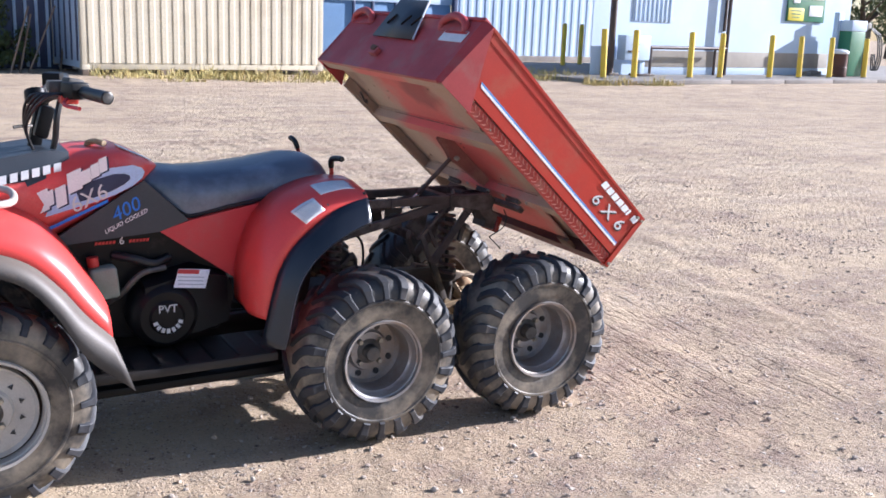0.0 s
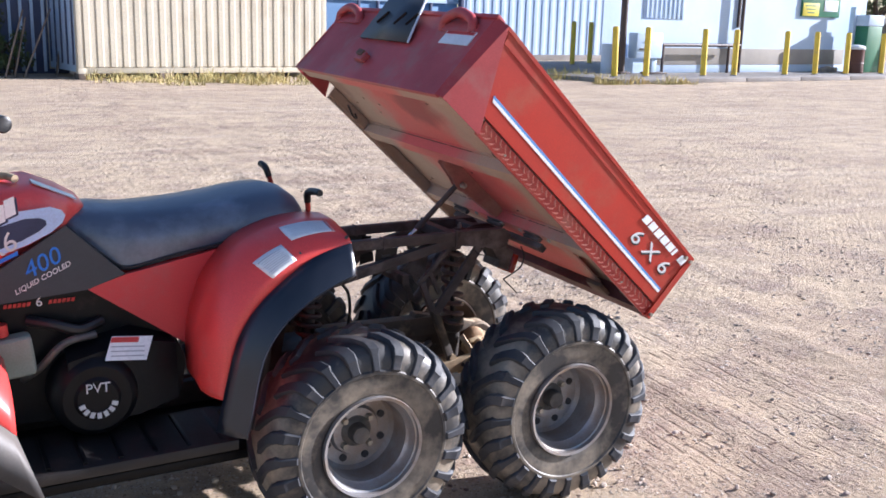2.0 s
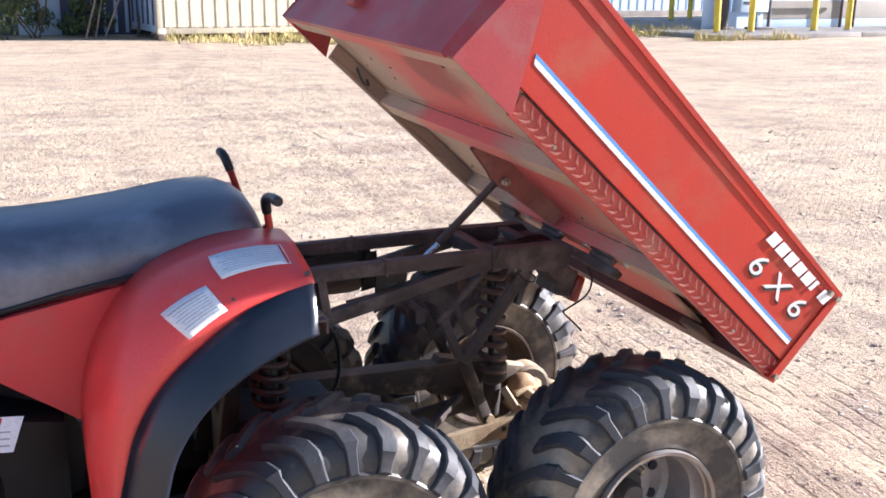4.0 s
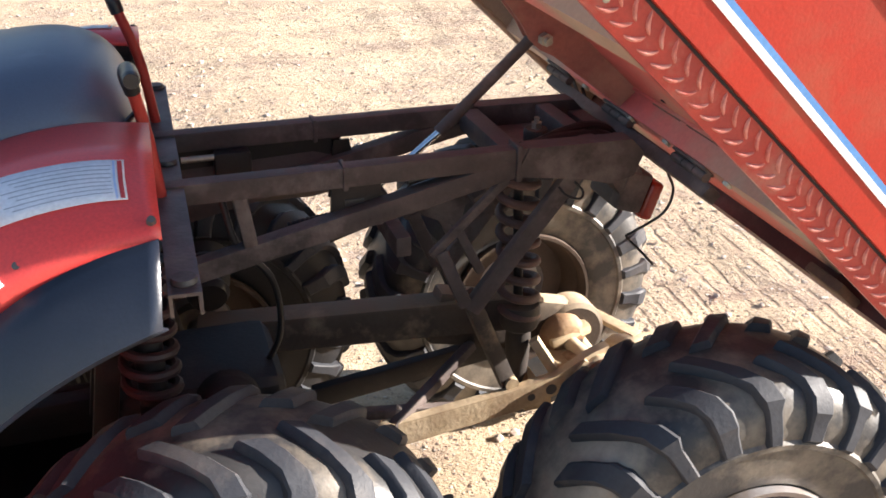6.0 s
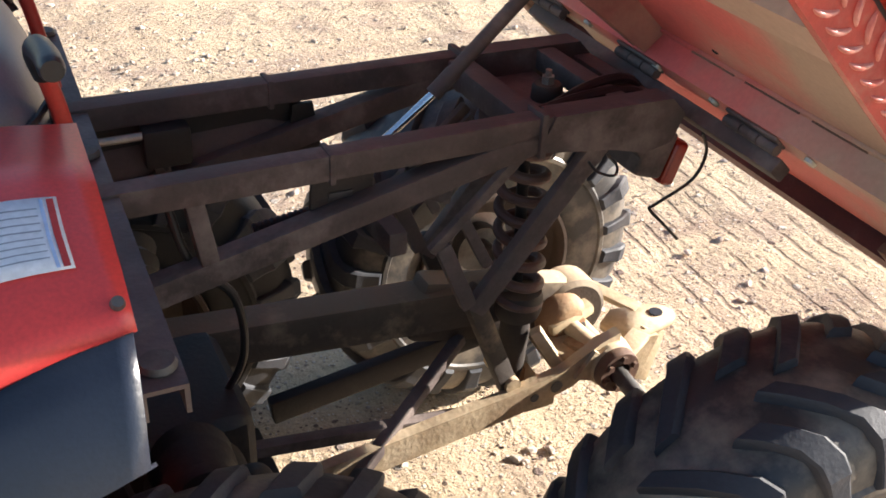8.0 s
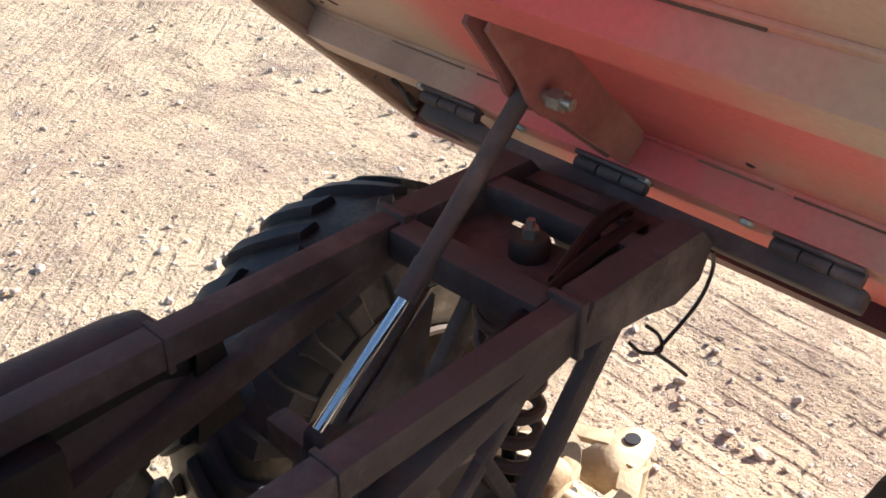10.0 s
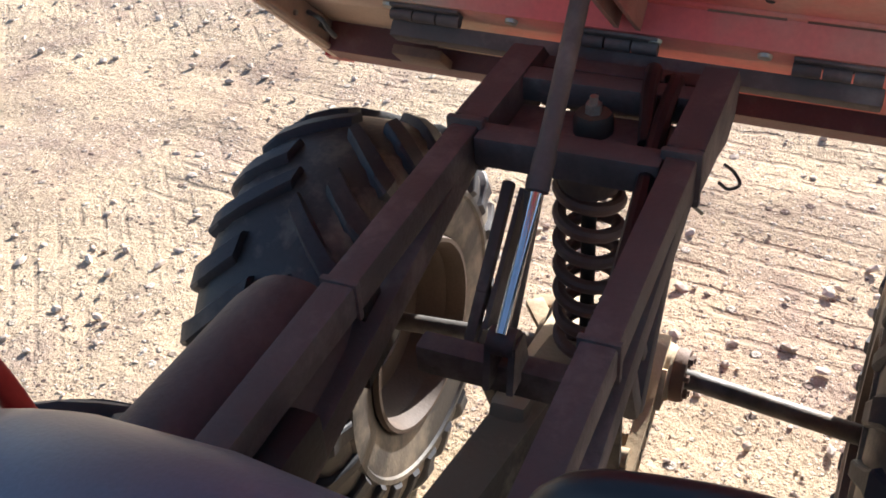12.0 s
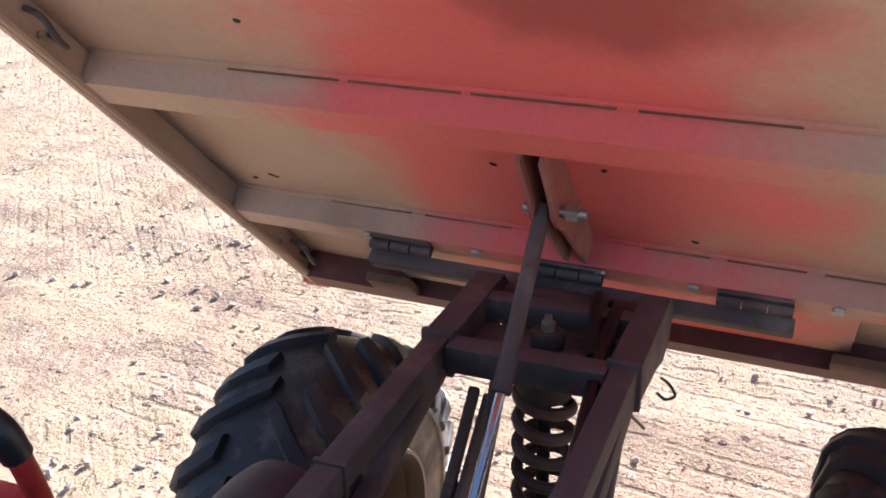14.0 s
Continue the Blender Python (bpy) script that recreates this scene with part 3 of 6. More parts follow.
TYRE_PROFILE = [(0.142, 0.094), (0.150, 0.102), (0.170, 0.1055), (0.195, 0.108), (0.206, 0.1085), (0.209, 0.1125), (0.216, 0.1125), (0.220, 0.108), (0.240, 0.106), (0.260, 0.099), (0.278, 0.086), (0.287, 0.066), (0.2905, 0.036), (0.292, 0.0)]


def profile_at(s, prof):
    """Point and outward normal at share s of the way from the crown (0) to the shoulder's foot (1), y positive."""
    run = [Vector((r, y)) for r, y in prof[::-1]]
    run = [p for p in run if p.x > prof[0][0] + 0.075]
    lens = [(b - a).length for a, b in zip(run, run[1:])]
    d = s * sum(lens)
    for a, b, l in zip(run, run[1:], lens):
        if d <= l or b is run[-1]:
            k = min(d / l, 1)
            t = (b - a).normalized()
            return a.lerp(b, k), Vector((t.y, -t.x))
        d -= l


def tyre_mesh(prof, width_scale=1.0):
    bm = bmesh.new()
    full = [(r, -y) for r, y in prof] + [(r, y) for r, y in prof[-2::-1]]
    inner = [(prof[0][0] - 0.004, prof[0][1] - 0.02), (prof[0][0] - 0.004, -prof[0][1] + 0.02)]
    lathe(full + inner, 72, bm=bm, closed=True)
    return bm


def lug_mesh(prof, lug_deg, lean, side, long):
    """One tread lug: a bent block from the crown over the shoulder; a long one ends in a rib on the sidewall, a short one in a blunt pad."""
    bm = bmesh.new()
    st = (0.05, 0.18, 0.34, 0.50, 0.62, 0.70, 0.84, 1.0) if long else (0.24, 0.36, 0.50, 0.62, 0.72, 0.80, 0.92, 0.985)
    rows = []
    for s in st:
        p, n = profile_at(s, prof)
        mid = radians(lean * (0.56 - s) / 0.56 if s < 0.56 else lean * 0.10 * (0.56 - s))
        if long:
            half = radians(lug_deg) * (0.72 + 0.28 * s if s < 0.66 else 0.62)
            hgt = 0.0130 if s < 0.66 else 0.0075
        else:
            half = radians(lug_deg) * (0.95 if s < 0.8 else 0.85)
            hgt = 0.0125 if s < 0.76 else 0.008
        row = []
        for da, h in ((-half * 1.26, -0.004), (-half * 1.0, hgt * 0.74), (-half * 0.78, hgt), (half * 0.78, hgt), (half * 1.0, hgt * 0.74), (half * 1.26, -0.004)):
            q = p + n * h
            row.append(bm.verts.new((q.x * math.cos(mid + da), side * q.y, q.x * math.sin(mid + da))))
        rows.append(row)
    for a, b in zip(rows, rows[1:]):
        for k in range(5):
            bm.faces.new((a[k], a[k + 1], b[k + 1], b[k]))
    bm.faces.new(rows[0])
    bm.faces.new(rows[-1][::-1])
    return bm


def wheel(name, at, outer, front=False):
    """A wheel: the rim is the part, with its tyre, hub and nuts under it. outer: -1 where its dished side faces -y."""
    k = 0.165 / 0.142 if front else 1.0
    w = 0.80 if front else 1.02
    lip = 0.142 * k
    prof = [(lip + (r - 0.142) * (0.2955 - lip) / (0.292 - 0.142), y * w) for r, y in TYRE_PROFILE]
    y0 = 0.102 * w
    disc = 0.030 if not front else -0.05
    rim_prof = [(lip + 0.002, -y0 - 0.010), (lip + 0.004, -y0 + 0.002), (lip - 0.010, -y0 + 0.010), (lip - 0.014, -y0 + 0.035), (lip - 0.022, -y0 + 0.045),
                (lip - 0.024, disc - 0.012), (lip - 0.034, disc), (0.075, disc + 0.002), (0.068, disc - 0.014), (0.03, disc - 0.014), (0.03, disc - 0.006),
                (0.066, disc - 0.006), (0.072, disc + 0.010), (lip - 0.030, disc + 0.010), (lip - 0.018, y0 - 0.04), (lip - 0.006, y0 - 0.01), (lip + 0.004, y0),
                (lip + 0.002, y0 + 0.008), (lip - 0.004, y0 + 0.008), (lip - 0.010, y0 - 0.006), (lip - 0.012, y0 - 0.045), (lip - 0.016, -y0 + 0.052), (lip - 0.006, -y0 + 0.012), (lip - 0.006, -y0 - 0.008)]
    turn = Matrix.Translation(at) @ (Matrix.Rotation(math.pi, 4, "Z") if outer > 0 else Matrix())
    key = "front" if front else "rear"
    if key not in wheel.made:
        bm = lathe(rim_prof, 56, closed=True)
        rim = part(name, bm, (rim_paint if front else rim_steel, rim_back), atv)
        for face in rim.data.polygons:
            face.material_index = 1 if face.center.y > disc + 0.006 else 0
        tyre = part("tyre", tyre_mesh(prof, w), sidewall_rubber, rim, "worn black knobbly off-road tyre, dusty", angle=40)
        bm = lathe([(0.0, disc - 0.055), (0.024, disc - 0.055), (0.028, disc - 0.048), (0.028, disc - 0.02), (0.045, disc - 0.016), (0.045, disc + 0.02), (0.0, disc + 0.02)], 24)
        hub = part("hub", bm, hub_steel, rim)
        extra = []
        count, deg, lean = (22, 3.4, 13) if front else (24, 3.7, 17)
        for side in (1, -1):
            kinds = [part("tread_lug", lug_mesh(prof, deg, lean, side, k == 0), rubber, rim, angle=30) for k in (0, 1)]
            for i in range(count):
                lug = kinds[i] if i < 2 else kinds[i % 2].copy()
                if i > 1:
                    scene.collection.objects.link(lug)
                lug.matrix_basis = Matrix.Rotation(radians(360 / count * (i + (0.5 if side > 0 else 0.0))), 4, "Y")
                extra.append(lug)
        for i in range(4):
            a = math.pi / 4 + i * math.pi / 2
            bm = lathe([(0, disc - 0.032), (0.008, disc - 0.032), (0.010, disc - 0.026), (0.0105, disc - 0.012), (0, disc - 0.012)], 6, Matrix.Translation((0.053 * math.cos(a), 0, 0.053 * math.sin(a))))
            extra.append(part("wheel_nut", bm, zinc, rim, smooth=False))
        holes = 12 if front else 8
        for i in range(holes):
            a = 2 * math.pi * (i + 0.5) / holes
            rr = (0.098 if front else 0.088)
            bm = lathe([(0, disc - 0.004), (0.009 if front else 0.011, disc - 0.004), (0.009 if front else 0.011, disc + 0.002), (0, disc + 0.002)], 3 if front else 10,
                       Matrix.Translation((rr * math.cos(a), 0, rr * math.sin(a))) @ Matrix.Rotation(-a, 4, "Y"))
            extra.append(part("rim_slot", bm, decal_dark, rim, smooth=False))
        wheel.made[key] = [rim, tyre, hub, *extra]
        rim.matrix_basis = turn
        return rim
    src = wheel.made[key]
    rim = src[0].copy()
    scene.collection.objects.link(rim)
    rim.parent, rim.matrix_basis = atv, turn
    for o in src[1:]:
        c = o.copy()
        scene.collection.objects.link(c)
        c.parent = rim
    return rim


wheel.made = {}
for side in (-1, 1):
    y = -0.387 if side < 0 else 0.416
    wheel("rear_wheel", (REAR_X if side < 0 else REAR_X - 0.010, y, HUB_Z), side)
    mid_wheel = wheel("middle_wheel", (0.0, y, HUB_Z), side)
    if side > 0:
        # the far middle wheel is coloured darker, with its shade in tyre and rim
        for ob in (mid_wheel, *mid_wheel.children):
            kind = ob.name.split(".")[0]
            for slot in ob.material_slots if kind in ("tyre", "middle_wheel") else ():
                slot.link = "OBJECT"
                slot.material = shaded_rubber if kind == "tyre" else deep_steel
    wheel("front_wheel", (-1.235, side * 0.42, 0.309), side, True)

# -- chassis --
CY = 0.015          # the tail frame's middle, the yard's datum being the wheels
for s in (-1, 1):
    y = CY + s * 0.103
    part("upper_rail", beam((-0.20, y, 0.772), (0.50, y, 0.775), 0.028, 0.030), frame_steel, atv)
    part("rail_end", plate([(0.455, 0.748), (0.475, 0.790), (0.64, 0.788), (0.662, 0.765), (0.648, 0.730), (0.61, 0.721), (0.56, 0.734)], y - 0.017, y + 0.017, bev=0.004), frame_steel, atv)
    part("diagonal_tube", beam((-0.13, y, 0.628), (0.48, y, 0.765), 0.028, 0.030), frame_steel, atv)
    part("weld_collar", block((0.460, y, 0.768), (0.009, 0.038, 0.056), 0.003), frame_steel, atv)
    part("rail_band", block((0.205, y, 0.773), (0.007, 0.033, 0.036), 0.002), frame_steel, atv)
    part("upright", beam((0.06, y, 0.765), (0.075, y, 0.665), 0.026, 0.020, up=(1, 0, 0)), frame_steel, atv)
    ys = CY + (0.058 if s > 0 else -0.088)
    part("spring_strut", beam((0.575, ys, 0.745), (0.402, ys, 0.520), 0.016, 0.029), frame_steel, atv)
    part("inner_strut", beam((0.455, ys, 0.735), (0.338, ys, 0.623), 0.012, 0.014), frame_steel, atv)
    part("short_brace", beam((0.375, ys, 0.668), (0.418, ys, 0.585), 0.012, 0.015), frame_steel, atv)
    part("drop_link", beam((0.352, ys, 0.630), (0.395, ys, 0.530), 0.016, 0.021), frame_steel, atv)
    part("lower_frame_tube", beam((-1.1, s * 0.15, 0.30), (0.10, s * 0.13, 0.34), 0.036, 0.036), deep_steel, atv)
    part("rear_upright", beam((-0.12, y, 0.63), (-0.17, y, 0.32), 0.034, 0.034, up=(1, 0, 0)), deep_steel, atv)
part("strut_gusset", plate([(0.345, 0.64), (0.455, 0.73), (0.43, 0.60)], 0.058, 0.063), frame_steel, atv)
for x, z, w, h in ((0.455, 0.772, 0.032, 0.032), (0.585, 0.772, 0.028, 0.028), (0.645, 0.745, 0.028, 0.05), (0.296, 0.643, 0.024, 0.032), (-0.16, 0.76, 0.04, 0.034)):
    part("cross_member", block((x, CY, z), (w, 0.176, h), 0.004), frame_steel, atv)
part("rear_cross_plate", block((0.52, CY, 0.752), (0.10, 0.17, 0.007), 0.002), frame_steel, atv)
for s in (-1, 1):
    part("rod_ear", plate([(0.262, 0.650), (0.305, 0.650), (0.296, 0.695), (0.272, 0.695)], CY + s * 0.011 - 0.003, CY + s * 0.011 + 0.003), frame_steel, atv)
part("side_plate", plate([(-0.04, 0.684), (0.262, 0.684), (0.248, 0.760), (-0.04, 0.760)], 0.128, 0.134), deep_steel, atv)
part("electrical_box", block((0.075, 0.095, 0.735), (0.055, 0.028, 0.048), 0.006), deep_steel, atv)
part("hose_fitting", rod((0.0, 0.09, 0.752), (0.055, 0.09, 0.752), 0.005, 10), zinc, atv)
part("fitting_rod", beam((0.05, 0.09, 0.75), (0.072, 0.09, 0.705), 0.005, 0.005, 0.001), deep_steel, atv)
part("plate_tab", plate([(0.225, 0.655), (0.275, 0.665), (0.262, 0.750), (0.236, 0.750)], 0.118, 0.124), deep_steel, atv)
part("rail_tab", plate([(0.185, 0.668), (0.255, 0.690), (0.262, 0.752), (0.19, 0.752)], -0.078, -0.072), arm_metal, atv)
part("tab_slot", block((0.222, -0.079, 0.728), (0.028, 0.003, 0.009), 0.001), decal_dark, atv)

# rack channel across the rear of the fenders
U = [(-0.042, 0.757), (-0.042, 0.784), (-0.007, 0.784), (-0.007, 0.757), (-0.011, 0.757), (-0.011, 0.780), (-0.038, 0.780), (-0.038, 0.757)]
channel = part("cross_channel", plate(U, -0.392, 0.388, bev=0.0015), material("worn_channel_steel", (0.12, 0.095, 0.095), (0.07, 0.055, 0.055), 0.5, 0.2, scale=18, fine=200, bump=0.25, dust=DUST, dust_amount=0.26), atv, "worn steel channel with scuffed paint")
for y in (-0.365, 0.0, 0.37):
    part("channel_bolt", lathe([(0, -0.004), (0.013, -0.004), (0.015, 0.0), (0.013, 0.005), (0, 0.005)], 14, pose(-0.024, y, 0.786, 90)), hub_steel, channel)


# spring and damper in the middle of the tail frame
top, low = Vector((0.506, 0.008, 0.722)), Vector((0.522, 0.012, 0.440))
coil = []
turns, n = 8.2, 200
for i in range(n + 1):
    k = i / n
    a = 2 * math.pi * turns * k
    coil.append(top.lerp(low, k) + Vector((0.0305 * math.cos(a), 0.0305 * math.sin(a), 0)))
shock = part("coil_spring", sweep(coil, 0.0074, 10), coil_steel, atv, "dark rusty coil spring over the damper")


def upright_lathe(profile, x, y, seg=24):
    """Turned about the vertical; profile of (radius, height)."""
    return lathe(profile, seg, Matrix.Translation((x, y, 0)) @ Matrix.Rotation(radians(90), 4, "X"))


part("damper_body", upright_lathe([(0, 0.47), (0.033, 0.47), (0.036, 0.46), (0.036, 0.440), (0.032, 0.428), (0.021, 0.420), (0.022, 0.40), (0.017, 0.295), (0, 0.29)], 0.523, 0.012), arm_metal, shock)
part("damper_rod", rod((0.522, 0.012, 0.42), (0.506, 0.008, 0.74), 0.008), deep_steel, shock)
part("upper_cup", upright_lathe([(0, 0.735), (0.030, 0.735), (0.033, 0.722), (0.030, 0.712), (0, 0.712)], 0.506, 0.008), frame_steel, shock)
part("top_washer", upright_lathe([(0, 0.776), (0.017, 0.776), (0.020, 0.771), (0.020, 0.750), (0, 0.750)], 0.537, CY), arm_metal, shock)
part("top_nut", upright_lathe([(0, 0.794), (0.0045, 0.794), (0.0045, 0.786), (0.0085, 0.786), (0.0085, 0.774), (0, 0.774)], 0.537, CY, 6), zinc, shock, smooth=False)

# gas strut that holds the bed up
JOINT, PTOP, PLOW = Vector((0.382, 0.018, 0.787)), Vector((0.533, 0.023, 0.925)), Vector((0.276, CY, 0.705))
strut = part("strut_tube", rod(JOINT, PTOP, 0.0090, 18), frame_steel, atv, "black tube of the gas strut")
part("strut_collar", rod(JOINT - (PTOP - JOINT).normalized() * 0.006, JOINT + (PTOP - JOINT).normalized() * 0.03, 0.0102, 18), frame_steel, strut)
part("strut_rod", rod(PLOW, JOINT, 0.0055, 16), chrome, strut, "shiny chromed strut rod mirroring the sky")
part("strut_eye", lathe([(0.006, -0.012), (0.013, -0.012), (0.013, 0.012), (0.006, 0.012)], 16, Matrix.Translation((0.282, CY, 0.692)), closed=True), frame_steel, strut)

# swing arm, chain case and rear hub
part("swing_arm_tube", beam((0.0, 0.125, 0.430), (0.53, 0.032, 0.450), 0.052, 0.062, 0.006), caked_lit_arm, atv, "dusty square swing arm tube, sunlit top put into its colour")
part("chain_case", lathe([(0, -0.028), (0.052, -0.028), (0.060, -0.022), (0.060, 0.022), (0.052, 0.028), (0, 0.028)], 36, pose(0.643, 0.066, 0.372)), case_metal, atv, "round dusty chain case, its pale lit top put into the colour")
part("chain_case_arm", beam((0.38, 0.06, 0.446), (0.643, 0.066, 0.378), 0.044, 0.100, 0.012), case_metal, atv)
part("lower_arm", plate([(0.15, 0.285), (0.20, 0.262), (0.50, 0.302), (0.585, 0.325), (0.66, 0.372), (0.66, 0.402), (0.63, 0.392), (0.565, 0.357), (0.48, 0.342), (0.16, 0.305)], -0.060, -0.043, bev=0.004), tan_metal, atv, "lower arm plate dusted pale tan")
for x, z, r in ((0.558, 0.334, 0.010), (0.522, 0.325, 0.007)):
    part("arm_hole", lathe([(0, -0.0008), (r, -0.0008), (r, 0.001), (0, 0.001)], 14, Matrix.Translation((x, -0.0602, z))), decal_dark, atv, smooth=False)
part("trailing_link", beam((0.405, -0.052, 0.540), (0.490, -0.034, 0.340), 0.018, 0.029, 0.006), arm_metal, atv)
part("link_pin", lathe([(0, -0.014), (0.012, -0.014), (0.012, 0.012), (0, 0.012)], 14, Matrix.Translation((0.490, -0.038, 0.350))), tan_metal, atv)
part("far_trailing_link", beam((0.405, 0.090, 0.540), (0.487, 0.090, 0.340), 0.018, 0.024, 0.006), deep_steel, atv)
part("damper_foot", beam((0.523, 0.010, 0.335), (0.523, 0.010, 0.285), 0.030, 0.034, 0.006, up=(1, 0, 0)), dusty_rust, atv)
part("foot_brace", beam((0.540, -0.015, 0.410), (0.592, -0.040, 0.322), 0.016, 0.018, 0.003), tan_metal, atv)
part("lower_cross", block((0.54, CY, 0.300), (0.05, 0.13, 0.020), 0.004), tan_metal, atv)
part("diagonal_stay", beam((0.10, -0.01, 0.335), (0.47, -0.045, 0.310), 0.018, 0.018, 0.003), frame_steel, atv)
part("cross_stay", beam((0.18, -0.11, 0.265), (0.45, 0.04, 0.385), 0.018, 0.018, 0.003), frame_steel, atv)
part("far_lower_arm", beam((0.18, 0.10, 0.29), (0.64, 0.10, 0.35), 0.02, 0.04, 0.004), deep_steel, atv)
AX = Matrix.Translation((0.648, 0.0, 0.350))
carrier = part("hub_carrier", lathe([(0, -0.072), (0.030, -0.072), (0.037, -0.066), (0.040, -0.050), (0.040, -0.036), (0.022, -0.028), (0.020, 0.0), (0.022, 0.050), (0.034, 0.058), (0.044, 0.068), (0.046, 0.100), (0.036, 0.112), (0, 0.112)], 28, AX), tan_metal, atv, "dust-caked axle bearing carrier")
part("bearing_ring", lathe([(0.017, -0.086), (0.033, -0.086), (0.035, -0.080), (0.035, -0.070), (0.017, -0.070)], 24, AX, closed=True), rust_steel, carrier)
for i in range(6):
    a = 0.4 + i * math.pi / 3
    part("ring_bolt", lathe([(0, -0.092), (0.0055, -0.092), (0.0055, -0.084), (0, -0.084)], 6, AX @ Matrix.Translation((0.025 * math.cos(a), 0, 0.025 * math.sin(a)))), rust_steel, carrier, smooth=False)
part("carrier_cap", beam((0.625, 0.050, 0.392), (0.672, 0.100, 0.372), 0.030, 0.022, 0.006), tan_metal, carrier)
for x, y, z in ((0.668, 0.083, 0.392), (0.640, 0.010, 0.372)):
    part("cap_bolt", lathe([(0, -0.006), (0.007, -0.006), (0.007, 0.004), (0, 0.004)], 8, pose(x, y, z, 90)), hub_steel, carrier, smooth=False)
part("carrier_housing", lathe([(0, 0.012), (0.026, 0.012), (0.036, 0.018), (0.041, 0.028), (0.041, 0.050), (0.034, 0.058), (0, 0.058)], 26, Matrix.Translation((0.618, 0.0, 0.378))), dusty_rust, carrier, "rusty cast bearing housing under dust")
part("housing_boss", beam((0.612, 0.006, 0.352), (0.630, -0.030, 0.352), 0.030, 0.026, 0.009), dusty_rust, carrier)
part("cross_tube", rod((0.624, 0.016, 0.372), (0.645, -0.040, 0.356), 0.0135, 18), tan_metal, carrier)
part("carrier_arch", beam((0.585, 0.020, 0.375), (0.665, 0.030, 0.392), 0.030, 0.020, 0.008), tan_metal, carrier)
part("carrier_foot", beam((0.600, 0.060, 0.352), (0.600, -0.030, 0.340), 0.05, 0.03, 0.008), tan_metal, carrier)
part("adjuster_lug", plate([(0.585, 0.342), (0.655, 0.318), (0.66, 0.352), (0.615, 0.384)], -0.066, -0.056), tan_metal, carrier)
part("axle_shaft", rod((0.650, -0.06, 0.347), (0.653, -0.35, 0.316), 0.0130, 18), hub_steel, atv, "bare round rear axle shaft")
part("axle_shaft", rod((0.650, 0.10, 0.347), (0.645, 0.40, 0.316), 0.0130, 18), hub_steel, atv, "bare round rear axle shaft")
part("middle_axle", rod((0.0, -0.34, 0.312), (0.0, 0.40, 0.312), 0.018, 18), hub_steel, atv)
TONGUE = [(0.828, 0.022), (0.822, 0.040), (0.806, 0.052), (0.780, 0.056), (0.735, 0.064), (0.700, 0.040), (0.700, -0.012), (0.760, -0.010), (0.806, 0.000), (0.822, 0.008)]
bm = bmesh.new()
vs = [bm.verts.new((x, y, 0.335)) for x, y in TONGUE]
bm.faces.new(vs)
hitch = part("hitch_plate", bm, tan_metal, atv, "drawbar plate with a pin hole, thick with dust", solid=0.012)
part("pin_hole", lathe([(0, -0.001), (0.011, -0.001), (0.011, 0.001), (0, 0.001)], 16, pose(0.798, 0.028, 0.3425, 90)), decal_dark, hitch, smooth=False)
part("hitch_strap", beam((0.780, 0.050, 0.338), (0.735, 0.152, 0.340), 0.026, 0.010, 0.002), tan_metal, hitch)
part("hitch_strap", beam((0.735, 0.150, 0.342), (0.665, 0.105, 0.362), 0.026, 0.012, 0.002), tan_metal, hitch)
part("hitch_strap", beam((0.745, -0.006, 0.338), (0.668, -0.045, 0.330), 0.030, 0.012, 0.002), tan_metal, hitch)
part("hitch_drop", beam((0.775, 0.002, 0.335), (0.742, -0.012, 0.255), 0.012, 0.045, 0.003, up=(1, 0, 0)), tan_metal, hitch)
part("hitch_cheek", plate([(0.675, 0.29), (0.72, 0.262), (0.752, 0.262), (0.775, 0.332), (0.675, 0.345)], -0.014, -0.006), tan_metal, hitch)

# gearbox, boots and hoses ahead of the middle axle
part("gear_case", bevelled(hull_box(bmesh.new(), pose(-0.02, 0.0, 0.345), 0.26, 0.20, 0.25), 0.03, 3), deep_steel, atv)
# unseen plate, added to keep sun off the ground between the wheels
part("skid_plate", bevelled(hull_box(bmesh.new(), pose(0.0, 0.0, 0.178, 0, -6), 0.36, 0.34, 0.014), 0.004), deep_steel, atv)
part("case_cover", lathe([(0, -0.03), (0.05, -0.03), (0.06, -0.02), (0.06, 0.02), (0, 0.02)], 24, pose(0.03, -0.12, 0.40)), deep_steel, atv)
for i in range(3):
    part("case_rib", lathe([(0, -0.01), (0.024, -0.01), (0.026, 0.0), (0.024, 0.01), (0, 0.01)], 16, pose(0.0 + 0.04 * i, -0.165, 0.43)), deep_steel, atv)
